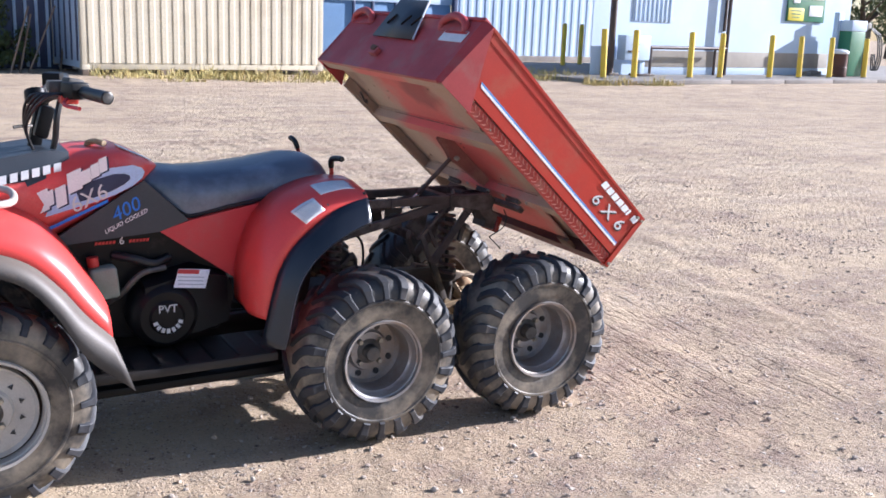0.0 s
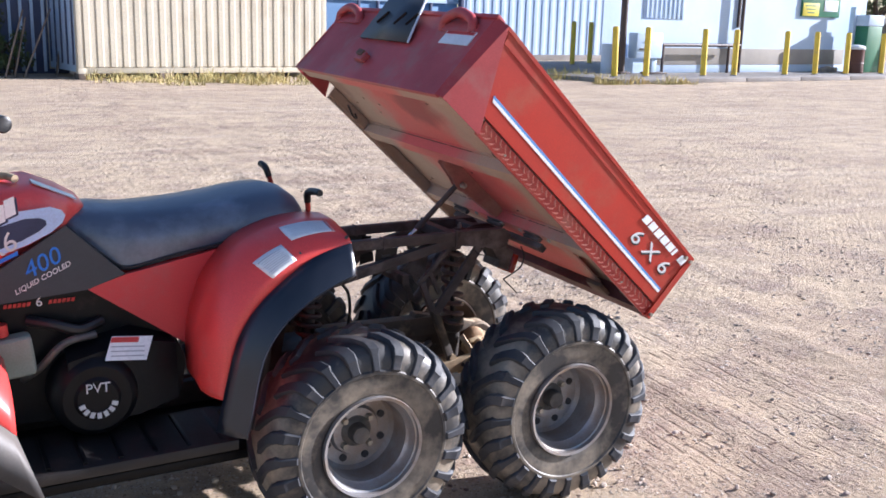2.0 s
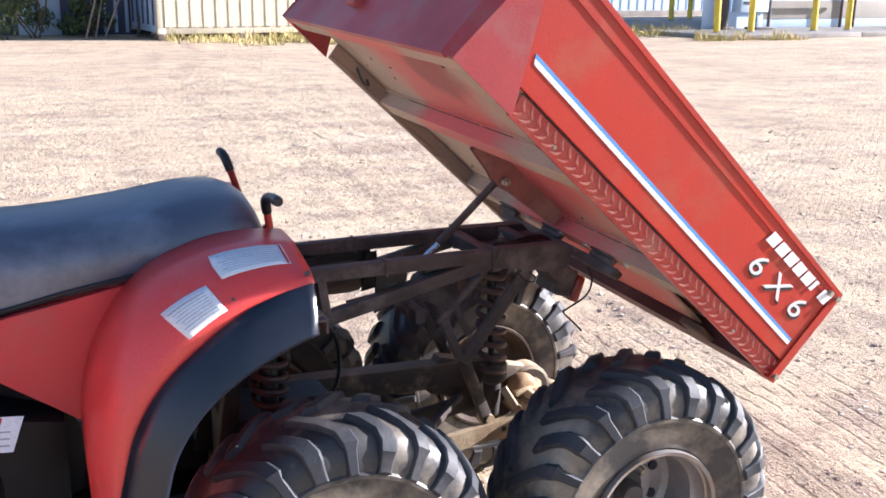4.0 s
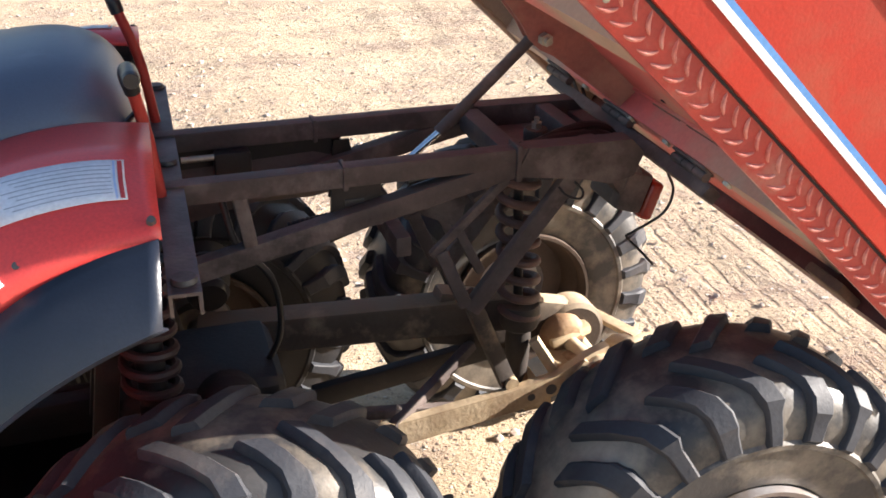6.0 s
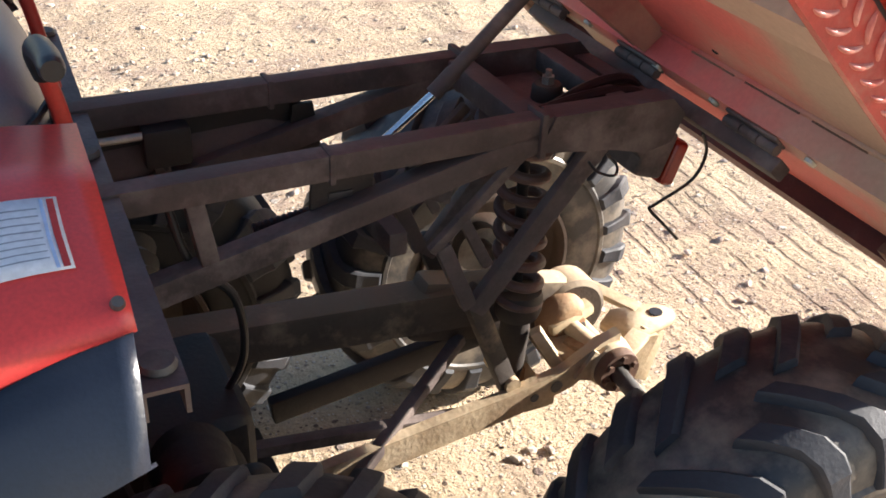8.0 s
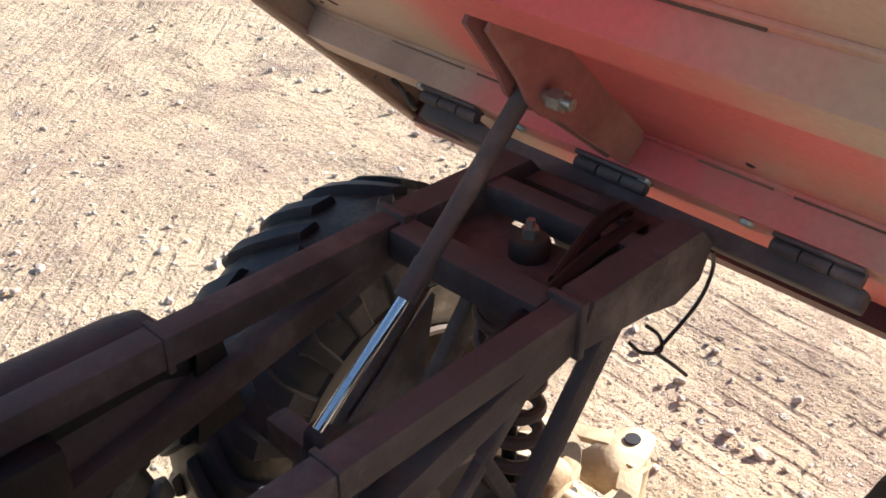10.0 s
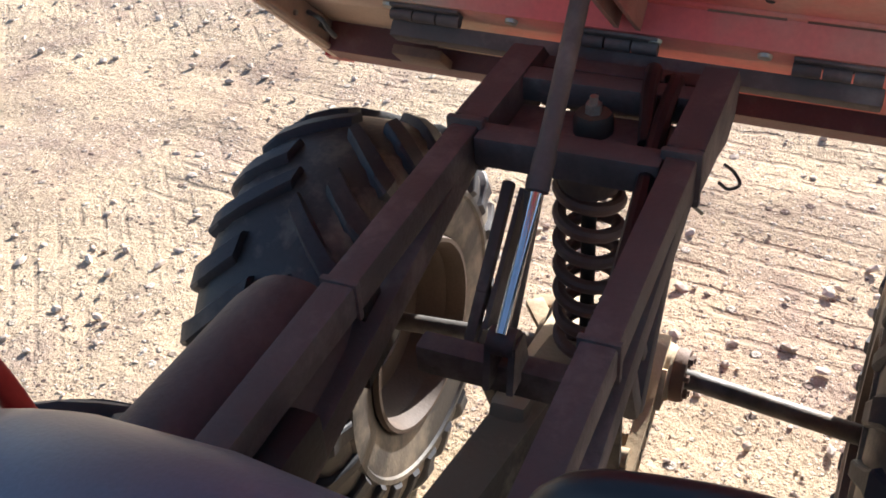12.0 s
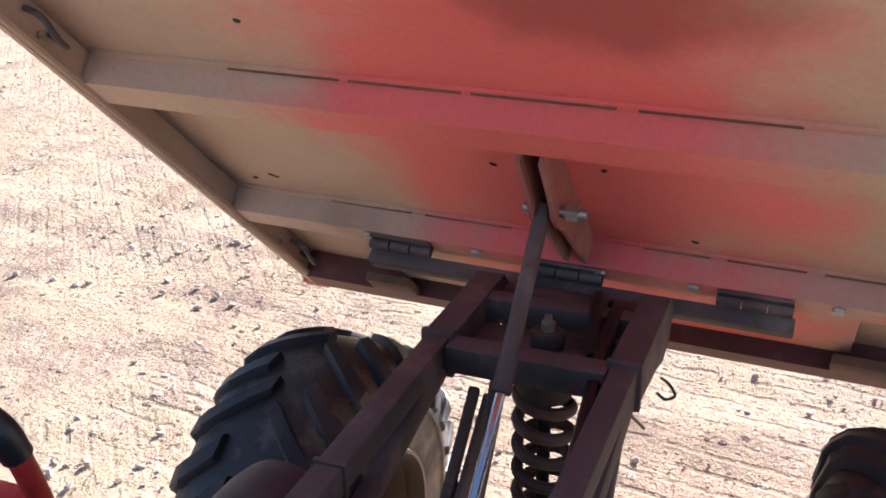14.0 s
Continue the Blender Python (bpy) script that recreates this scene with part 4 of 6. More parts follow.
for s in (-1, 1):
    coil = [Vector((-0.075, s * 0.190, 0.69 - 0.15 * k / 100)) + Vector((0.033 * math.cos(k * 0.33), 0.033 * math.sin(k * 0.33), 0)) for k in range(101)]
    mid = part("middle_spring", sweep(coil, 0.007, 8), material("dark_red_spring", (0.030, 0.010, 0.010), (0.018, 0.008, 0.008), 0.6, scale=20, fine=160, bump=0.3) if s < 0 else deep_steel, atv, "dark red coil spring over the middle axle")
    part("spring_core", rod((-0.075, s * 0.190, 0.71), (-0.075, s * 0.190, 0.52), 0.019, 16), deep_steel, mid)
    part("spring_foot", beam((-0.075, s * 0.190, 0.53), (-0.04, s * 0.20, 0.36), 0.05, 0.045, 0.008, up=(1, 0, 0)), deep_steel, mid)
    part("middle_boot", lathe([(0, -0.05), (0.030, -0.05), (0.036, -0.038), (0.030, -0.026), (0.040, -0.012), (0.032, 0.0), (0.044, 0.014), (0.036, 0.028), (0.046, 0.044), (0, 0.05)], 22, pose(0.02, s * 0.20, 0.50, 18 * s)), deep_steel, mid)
for pts, r in ((((0.04, -0.06, 0.745), (0.055, -0.075, 0.68), (0.10, -0.07, 0.62), (0.11, -0.05, 0.52), (0.08, -0.03, 0.44)), 0.005),
               (((0.655, -0.03, 0.755), (0.615, -0.048, 0.778), (0.555, -0.052, 0.782), (0.495, -0.056, 0.776), (0.40, -0.066, 0.768), (0.30, -0.074, 0.750)), 0.009),
               (((0.67, -0.005, 0.75), (0.63, -0.022, 0.782), (0.575, -0.030, 0.786), (0.50, -0.046, 0.770)), 0.008)):
    part("rubber_hose", sweep(rounded(pts), r, 10), grip_rubber, atv)
conduit = [Vector((0.33, -0.060, 0.722)).lerp(Vector((0.13, -0.052, 0.690)), i / 60) for i in range(61)]
part("ribbed_conduit", sweep(conduit, [0.0066 if i % 2 else 0.0052 for i in range(61)], 10), grip_rubber, atv)

# muffler on the far side
part("muffler", lathe([(0, -0.26), (0.040, -0.26), (0.058, -0.245), (0.062, -0.22), (0.062, 0.22), (0.058, 0.245), (0.040, 0.26), (0, 0.262)], 36, pose(-0.018, 0.190, 0.700, 0, 0, 90)), muffler_steel, atv, "brown rusty cylindrical muffler")
part("tail_pipe", rod((0.230, 0.192, 0.68), (0.268, 0.194, 0.675), 0.017), rust_steel, atv)

# tail lamp, loose wire
part("lamp_bracket", plate([(0.630, 0.735), (0.690, 0.735), (0.722, 0.680), (0.690, 0.640), (0.655, 0.690)], -0.020, 0.072, bev=0.004), frame_steel, atv)
lamp = part("tail_lamp", bevelled(hull_box(bmesh.new(), pose(0.702, 0.028, 0.662, 0, 18), 0.050, 0.10, 0.070), 0.008, 3), frame_steel, atv)
part("lamp_lens", bevelled(hull_box(bmesh.new(), pose(0.735, 0.028, 0.642, 0, 18), 0.024, 0.105, 0.066), 0.008, 3), lens_red, lamp, "dull red tail lamp lens")
part("loose_wire", sweep(rounded([(0.725, -0.075, 0.715), (0.742, -0.070, 0.68), (0.732, -0.064, 0.640), (0.684, -0.058, 0.610), (0.675, -0.056, 0.602), (0.697, -0.064, 0.578), (0.719, -0.072, 0.554)]), 0.0024, 8), grip_rubber, atv)
part("wire_loop", sweep(rounded([(0.545, -0.114, 0.735), (0.556, -0.122, 0.722), (0.548, -0.130, 0.714), (0.530, -0.122, 0.718), (0.52, -0.114, 0.73)]), 0.0018, 8), grip_rubber, atv)

# the tail frame and what hangs on it stand a little askew to the wheels
for ob in atv.children:
    if ob.name.split(".")[0] not in ("rear_wheel", "middle_wheel", "front_wheel", "cross_channel", "middle_spring", "muffler", "tail_pipe", "middle_axle", "axle_shaft"):
        ob.matrix_basis = Matrix.Translation((0, 0.004, 0)) @ Matrix.Rotation(radians(1.4), 4, "Z")

# -- rear fenders, side panels, seat --
RED_EDGE = [(-0.041, 0.866), (-0.10, 0.852), (-0.165, 0.824), (-0.235, 0.775), (-0.300, 0.715), (-0.345, 0.645), (-0.370, 0.565), (-0.385, 0.48)]
RED_TOP = [(-0.041, 0.892), (-0.12, 0.897), (-0.21, 0.882), (-0.305, 0.838), (-0.375, 0.755), (-0.412, 0.660), (-0.426, 0.57), (-0.425, 0.485)]
FLARE = [(-0.050, 0.796), (-0.12, 0.768), (-0.19, 0.728), (-0.25, 0.678), (-0.295, 0.61), (-0.318, 0.53), (-0.335, 0.44), (-0.348, 0.390)]
FLARE_TOP = [(x - 0.003, z - 0.002) for x, z in RED_EDGE[:7]] + [(-0.412, 0.400)]


def curve2(pts, steps=5):
    return [(p.x, p.z) for p in rounded([(x, 0, z) for x, z in pts], steps)]


def fender_sections(s):
    top, edge = curve2(RED_TOP), curve2(RED_EDGE)
    return [[Vector(p) for p in ((tx, s * 0.19, tz + 0.012), (tx, s * 0.29, tz + 0.010), (tx, s * 0.345, tz), (tx * 0.7 + ex * 0.3, s * 0.388, tz * 0.7 + ez * 0.3), (tx * 0.35 + ex * 0.65, s * 0.413, tz * 0.35 + ez * 0.65), (ex, s * 0.428, ez))]
            for (tx, tz), (ex, ez) in zip(top, edge)]


def rear_fender(s):
    secs = fender_sections(s)
    flare, ftop = curve2(FLARE), curve2(FLARE_TOP)
    f = part("rear_fender", loft(secs, caps=False, loop=False), red_plastic, atv, "faded red plastic rear fender", solid=0.005, angle=60)
    rows = []
    for (ax, az), (fx, fz) in zip(ftop, flare):
        rows.append([(ax, s * 0.431, az + 0.003), (ax * 0.75 + fx * 0.25, s * 0.450, az * 0.72 + fz * 0.28), (ax * 0.4 + fx * 0.6, s * 0.468, az * 0.38 + fz * 0.62), (fx, s * 0.480, fz), (fx + 0.005, s * 0.470, fz - 0.007)])
    part("fender_flare", loft(rows, caps=False, loop=False), flare_black, f, "scuffed black plastic fender flare", solid=0.003, angle=60)
    for x, y, z in ((-0.177, 0.412, 0.846), (-0.293, 0.394, 0.770), (-0.049, 0.414, 0.880)):
        part("fender_bolt", lathe([(0, -0.0035), (0.004, -0.0035), (0.0052, 0.002), (0, 0.004)], 12, pose(x, s * y, z, s * 50)), hub_steel, f)
    return f


def on_fender(s, a, v, lift):
    """A point on the fender's skin: a along it from the tail (sections), v across it from the inner edge (points)."""
    secs = fender_sections(s)

    def at(a, v):
        i, j = min(int(a), len(secs) - 2), min(int(v), 4)
        f, g = a - i, v - j
        return secs[i][j].lerp(secs[i][j + 1], g).lerp(secs[i + 1][j].lerp(secs[i + 1][j + 1], g), f)

    p = at(a, v)
    n = (at(a + 0.05, v) - p).cross(at(a, v + 0.05) - p).normalized()
    if n.z < 0:
        n.negate()
    return p + n * lift


def fender_label(f, s, a0, a1, v0, v1, lines, red):
    """A printed label that follows the fender's skin."""
    def patch(b0, b1, w0, w1, lift, nx=8, ny=5):
        rows = [[on_fender(s, b0 + (b1 - b0) * i / nx, w0 + (w1 - w0) * j / ny, lift) for j in range(ny + 1)] for i in range(nx + 1)]
        return loft(rows, caps=False, loop=False)
    part("warning_label", patch(a0, a1, v0, v1, 0.0042), white_label, f, "white printed warning label", solid=0.0006)
    da, dv = a1 - a0, v1 - v0
    for i in range(lines):
        w = v0 + dv * (0.14 + 0.76 * i / lines)
        part("label_line", patch(a0 + da * 0.12, a1 - da * (0.07 + 0.05 * (i % 3)), w, w + dv * 0.018, 0.0049, 5, 1), label_ink, f)
    if red:
        part("label_edge", patch(a0 + da * 0.02, a0 + da * 0.06, v0 + dv * 0.03, v1 - dv * 0.03, 0.0049, 1, 4), label_red, f)
        part("label_rim", patch(a0 + da * 0.08, a0 + da * 0.10, v0 + dv * 0.03, v1 - dv * 0.03, 0.0049, 1, 4), decal_sky, f)


near_fender = rear_fender(-1)
far_fender = rear_fender(1)
fender_label(near_fender, -1, 1.9, 9.4, 1.3, 2.8, 8, True)
fender_label(near_fender, -1, 10.9, 15.2, 2.75, 4.35, 8, False)
fender_label(far_fender, 1, 2.5, 9.0, 0.9, 2.2, 8, True)


def seat():
    rows = [(-0.75, 0.105, 0.925, 0.953), (-0.70, 0.140, 0.872, 0.948), (-0.65, 0.160, 0.826, 0.940), (-0.60, 0.170, 0.783, 0.935), (-0.575, 0.172, 0.770, 0.932), (-0.54, 0.174, 0.772, 0.930), (-0.44, 0.18, 0.795, 0.934),
            (-0.32, 0.188, 0.818, 0.946), (-0.22, 0.19, 0.842, 0.963), (-0.150, 0.183, 0.852, 0.969), (-0.104, 0.168, 0.860, 0.960), (-0.074, 0.146, 0.867, 0.937), (-0.056, 0.116, 0.874, 0.902)]
    pts = rounded([(x, w, lo) for x, w, lo, hi in rows], 3)
    tops = rounded([(x, w, hi) for x, w, lo, hi in rows], 3)
    secs = []
    for a, b in zip(pts, tops):
        x, w, lo, hi = a.x, a.y, a.z, b.z
        sec = []
        for k in range(24):
            t = 2 * math.pi * k / 24
            c, q = math.cos(t), math.sin(t)
            yy = w * math.copysign(abs(c) ** 0.45, c)
            if q >= 0:
                zz = lo + (hi - lo) * (0.25 + 0.75 * abs(q) ** 0.55)
                zz -= (0.012 + 0.010 * min(max((x + 0.30) / 0.18, 0), 1)) * (yy / w) ** 2
            else:
                zz = lo + (hi - lo) * 0.25 * (1 - abs(q) ** 0.5)
            sec.append((x, yy, zz))
        secs.append(sec)
    sct = part("seat", loft(secs), vinyl, atv, "long black vinyl saddle seat, slightly dusty, sky sheen in its colour", angle=60)
    edge = [(x, -w * 1.005, lo + 0.022) for x, w, lo, hi in rows]
    part("seat_piping", sweep(rounded(edge, 3), 0.0035, 8), grip_rubber, sct)
    return sct


seat()
for tube, grip in ((((-0.036, -0.116, 0.775), (-0.045, -0.119, 0.868), (-0.055, -0.134, 0.930), (-0.056, -0.136, 0.937)),
                    ((-0.055, -0.134, 0.928), (-0.059, -0.143, 0.949), (-0.058, -0.160, 0.961), (-0.055, -0.200, 0.967), (-0.054, -0.233, 0.968))),
                   (((-0.030, 0.190, 0.775), (-0.044, 0.190, 0.881), (-0.066, 0.182, 0.955), (-0.068, 0.182, 0.962)),
                    ((-0.066, 0.182, 0.954), (-0.072, 0.185, 0.974), (-0.076, 0.196, 0.985), (-0.078, 0.212, 0.989), (-0.079, 0.226, 0.990)))):
    pillar = part("grab_handle", sweep(rounded(tube), 0.0078, 14), handle_red, atv, "red tubular grab handle with a black rubber grip")
    part("rubber_grip", sweep(rounded(grip), [0.0100] * 3 + [0.0104] * 20 + [0.0102, 0.0085], 16), grip_rubber, pillar)

for s in (-1, 1):
    part("side_panel", plate([(-0.655, 0.735), (-0.56, 0.765), (-0.10, 0.855), (-0.10, 0.80), (-0.30, 0.62), (-0.41, 0.56)], s * 0.185, s * 0.200, bev=0.004), red_shade, atv, "faded red under-seat side panel")
    part("dark_cowl", plate([(-1.0, 0.715), (-0.66, 0.735), (-0.44, 0.60), (-0.40, 0.50), (-0.42, 0.40), (-0.60, 0.37), (-0.95, 0.39), (-1.02, 0.60)], s * 0.14, s * 0.165, bev=0.006), black_plastic, atv)
    g = part("grey_side_cover", plate([(-1.02, 0.705), (-0.70, 0.905), (-0.56, 0.768), (-0.655, 0.735)], s * 0.188, s * 0.204, bev=0.004), grey_plastic, atv, "dark grey side cover with printed model text")
    if s < 0:
        fm = facing((-0.775, -0.2055, 0.795), (0.90, 0, 0.44), (-0.2, 0, 1))
        part("cover_number", lettering("400", 0.064, fm @ Matrix.Translation((0.022, 0.010, 0))), decal_blue, g)
        part("cover_words", lettering("LIQUID COOLED", 0.0195, fm @ Matrix.Translation((0.012, -0.024, 0))), decal_white, g)

# tank cover
def tank():
    rows = [(-0.642, 0.11, 0.930, 0.944), (-0.69, 0.16, 0.882, 0.974), (-0.765, 0.188, 0.835, 1.004), (-0.88, 0.20, 0.765, 0.998), (-1.0, 0.21, 0.71, 0.980), (-1.12, 0.22, 0.68, 0.955), (-1.3, 0.23, 0.62, 0.90)]
    secs = []
    for x, w, lo, hi in rows:
        sec = []
        for k in range(28):
            t = 2 * math.pi * k / 28
            c, q = math.cos(t), math.sin(t)
            sec.append((x, w * math.copysign(abs(c) ** 0.42, c) * (1.0 if q > -0.3 else 0.96), (lo + hi) / 2 + (hi - lo) / 2 * math.copysign(abs(q) ** 0.6, q)))
        secs.append(sec)
    t = part("tank_cover", loft(secs), red_plastic, atv, "red plastic tank cover with racing decals", angle=60)
    m = facing((-0.905, -0.2075, 0.868), (0.9, 0, 0.40), (-0.30, 0, 1))
    part("decal_band", plate([(-0.30, -0.062), (-0.10, -0.042), (0.02, -0.043), (0.12, -0.034), (0.19, -0.012), (0.214, 0.008), (0.218, 0.024), (0.205, 0.038), (0.17, 0.048), (0.11, 0.050), (0.05, 0.044), (-0.30, -0.01)], -0.001, 0.001, m @ Matrix.Rotation(radians(90), 4, "X") @ Matrix.Diagonal((1, -1, 1, 1)), bev=0), decal_sky, t)
    part("decal_oval", plate([(0.0, -0.022), (0.07, -0.020), (0.125, -0.012), (0.158, 0.002), (0.170, 0.014), (0.168, 0.025), (0.145, 0.032), (0.10, 0.034), (0.05, 0.030), (0.0, 0.022)], -0.002, 0.0015, m @ Matrix.Rotation(radians(90), 4, "X") @ Matrix.Diagonal((1, -1, 1, 1)), bev=0), decal_navy, t)
    part("decal_stripe", bars(m, [(-0.30, -0.062, 0.38, 0.010)], 0.0016), decal_blue, t)
    for x, y, w, h in ((-0.135, -0.002, 0.044, 0.062), (-0.089, 0.006, 0.016, 0.044), (-0.071, -0.010, 0.034, 0.058), (-0.024, 0.014, 0.046, 0.060), (0.024, 0.022, 0.030, 0.040), (0.056, 0.027, 0.027, 0.040), (0.085, 0.032, 0.026, 0.042)):
        part("name_shadow", bars(m @ Matrix.Translation((0.005, -0.005, 0.0004)), [(x, y, w, h)], 0.0016), decal_navy, t)
        part("name_shape", bars(m @ Matrix.Translation((0, 0, 0.001)), [(x, y, w, h)], 0.0018), decal_white, t)
    part("model_marking", lettering("6X6", 0.070, m @ Matrix.Translation((0.03, -0.026, 0.0022))), decal_silver, t)
    part("tank_label", block((-0.712, -0.095, 0.982), (0.115, 0.060, 0.003), 0.001, ry=25), white_label, t)
    part("gear_lever", sweep(rounded([(-0.84, -0.02, 0.985), (-0.84, -0.02, 1.005), (-0.82, -0.05, 1.015), (-0.80, -0.09, 1.012)]), 0.010, 12), tan_metal, t)
    return t


tank()
part("dash_hood", loft([[(-0.918, y, z) for y, z in ((-0.175, 0.955), (-0.155, 0.998), (0.155, 0.998), (0.175, 0.955))], [(-1.0, y, z) for y, z in ((-0.205, 0.92), (-0.17, 1.003), (0.17, 1.003), (0.205, 0.92))],
                        [(-1.25, y, z) for y, z in ((-0.225, 0.82), (-0.19, 0.965), (0.19, 0.965), (0.225, 0.82))]]), grey_plastic, atv, "dark grey hood panel behind the handlebar")
hm = facing((-1.045, -0.209, 0.945), (0.95, 0.03, 0.20), (-0.2, 0.40, 1))
for i in range(7):
    part("hood_bar", bars(hm, [(-0.12 + 0.032 * i, -0.02, 0.022, 0.026)], 0.002), decal_silver, atv)

# handlebar
bar = part("handlebar", sweep(rounded([(-0.89, -0.42, 1.185), (-0.93, -0.28, 1.19), (-0.99, -0.12, 1.165), (-1.01, 0.0, 1.14), (-0.99, 0.12, 1.165), (-0.93, 0.28, 1.19), (-0.89, 0.42, 1.185)]), 0.011, 12), hub_steel, atv)
for s in (-1, 1):
    part("bar_grip", sweep([(-0.925, s * 0.29, 1.19), (-0.885, s * 0.43, 1.185), (-0.884, s * 0.433, 1.185)], [0.019, 0.0195, 0.016], 16), grip_rubber, bar)
    part("switch_pod", bevelled(hull_box(bmesh.new(), pose(-0.945, s * 0.245, 1.192, 0, 0, -s * 20), 0.06, 0.07, 0.05), 0.008), black_plastic, bar)
    part("brake_lever", sweep(rounded([(-0.965, s * 0.25, 1.17), (-0.985, s * 0.30, 1.155), (-0.955, s * 0.38, 1.15)]), 0.006, 8), red_shade, bar)
part("lever_bracket", bevelled(hull_box(bmesh.new(), pose(-0.96, -0.20, 1.165), 0.05, 0.07, 0.03), 0.005), handle_red, bar)
part("fluid_reservoir", bevelled(hull_box(bmesh.new(), pose(-0.985, -0.15, 1.198), 0.055, 0.06, 0.036), 0.008), hub_steel, bar)
part("throttle_block", bevelled(hull_box(bmesh.new(), pose(-0.948, -0.20, 1.195, 0, 12, 18), 0.05, 0.05, 0.062), 0.007), hub_steel, bar)
part("stem_hose", sweep(rounded([(-0.97, -0.10, 1.15), (-0.985, -0.12, 1.10), (-0.99, -0.11, 1.04), (-1.0, -0.10, 0.99)]), 0.010, 10), grip_rubber, bar)
part("choke_lever", sweep(rounded([(-1.06, -0.12, 1.075), (-1.09, -0.15, 1.078), (-1.115, -0.16, 1.076)]), 0.005, 8), hub_steel, bar)
part("bar_stem", beam((-1.01, 0, 1.15), (-1.05, 0, 0.96), 0.042, 0.04, 0.01, up=(1, 0, 0)), black_plastic, bar)
part("stem_cover", beam((-1.0, -0.05, 1.13), (-1.03, -0.05, 1.03), 0.045, 0.045, 0.012, up=(1, 0, 0)), black_plastic, bar)
for k in range(4):
    part("control_cable", sweep(rounded([(-0.95 - 0.01 * k, -0.22, 1.18), (-1.03 - 0.012 * k, -0.24 + 0.02 * k, 1.17), (-1.08, -0.17 + 0.02 * k, 1.08), (-1.05, -0.10, 0.98)]), 0.0045, 8), grip_rubber, bar)
part("gauge_pod", lathe([(0, -0.02), (0.030, -0.02), (0.034, -0.014), (0.034, 0.014), (0, 0.02)], 24, pose(-1.03, 0.0, 1.158, 60)), black_plastic, bar)

# front fenders and flap, foot well, engine
FF_TOP = [(-1.55, 0.64), (-1.47, 0.76), (-1.34, 0.845), (-1.2, 0.855), (-1.07, 0.815), (-0.98, 0.74), (-0.915, 0.645), (-0.868, 0.57)]
FF_EDGE = [(-1.53, 0.56), (-1.44, 0.69), (-1.33, 0.765), (-1.2, 0.775), (-1.09, 0.735), (-1.005, 0.655), (-0.94, 0.57), (-0.868, 0.495)]
FF_FLARE = [(-1.50, 0.52), (-1.42, 0.64), (-1.32, 0.705), (-1.2, 0.715), (-1.10, 0.675), (-1.02, 0.58), (-0.945, 0.45), (-0.815, 0.335)]


def front_fender(s):
    top, edge, flare = (curve2(c) for c in (FF_TOP, FF_EDGE, FF_FLARE))
    secs = [[(tx, s * 0.20, tz + 0.015), (tx, s * 0.34, tz + 0.008), (tx, s * 0.43, tz), (tx * 0.6 + ex * 0.4, s * 0.485, tz * 0.6 + ez * 0.4), (ex, s * 0.515, ez)] for (tx, tz), (ex, ez) in zip(top, edge)]
    f = part("front_fender", loft(secs, caps=False, loop=False), red_plastic, atv, "red plastic front fender", solid=0.006, angle=60)
    secs = [[(ex, s * 0.518, ez), (ex * 0.5 + fx * 0.5, s * 0.545, ez * 0.5 + fz * 0.5), (fx, s * 0.555, fz)] for (ex, ez), (fx, fz) in zip(edge, flare)]
    part("front_flare", loft(secs, caps=False, loop=False), material("faded_flare", (0.085, 0.080, 0.078), (0.045, 0.043, 0.044), 0.55, scale=5, fine=200, bump=0.1, dust=DUST, dust_amount=0.25, dust_up=0.3) if s < 0 else black_plastic, f, "sun-faded grey plastic fender flare", solid=0.005, angle=60)


front_fender(-1)
front_fender(1)
part("rack_hoop", sweep(rounded([(-1.32, -0.38, 0.875), (-1.16, -0.40, 0.882), (-1.10, -0.34, 0.885), (-1.12, -0.22, 0.90), (-1.3, -0.18, 0.90)]), 0.011, 12), rim_paint, atv)
part("foot_board", bevelled(hull_box(bmesh.new(), pose(-0.63, -0.30, 0.335, 0, -1), 0.60, 0.26, 0.03), 0.008), deep_steel, atv)
part("foot_board", bevelled(hull_box(bmesh.new(), pose(-0.63, 0.30, 0.335, 0, -1), 0.60, 0.26, 0.03), 0.008), deep_steel, atv)
for i in range(7):
    part("board_tread", block((-0.88 + 0.085 * i, -0.30, 0.352), (0.012, 0.22, 0.006), 0.002), black_plastic, atv)
# added dark sheet; stands for the shade in the gap under the engine
part("frame_skirt", bevelled(hull_box(bmesh.new(), pose(-0.64, 0.16, 0.29), 0.98, 0.012, 0.12), 0.003), deep_steel, atv)
# unseen slab, added to block sun and sky light below the engine
part("belly_pan", bevelled(hull_box(bmesh.new(), pose(-0.66, 0.0, 0.235, 0, -1), 1.05, 0.50, 0.03), 0.01), black_plastic, atv)
part("engine_block", bevelled(hull_box(bmesh.new(), pose(-0.68, 0.0, 0.50), 0.50, 0.24, 0.30), 0.03, 3), deep_steel, atv)
cov = part("clutch_cover", lathe([(0, -0.085), (0.05, -0.085), (0.058, -0.078), (0.085, -0.08), (0.10, -0.07), (0.112, -0.04), (0.115, 0.06), (0, 0.06)], 40, pose(-0.655, -0.20, 0.465)), black_plastic, atv, "round black belt drive cover with raised lettering")
part("cover_tail", loft([[(-0.72, y, z) for y, z in ((-0.275, 0.40), (-0.265, 0.565), (-0.16, 0.585), (-0.16, 0.38))], [(-0.55, y, z) for y, z in ((-0.265, 0.40), (-0.245, 0.60), (-0.16, 0.62), (-0.16, 0.38))],
                         [(-0.44, y, z) for y, z in ((-0.235, 0.42), (-0.22, 0.57), (-0.16, 0.58), (-0.16, 0.40))]]), black_plastic, cov)
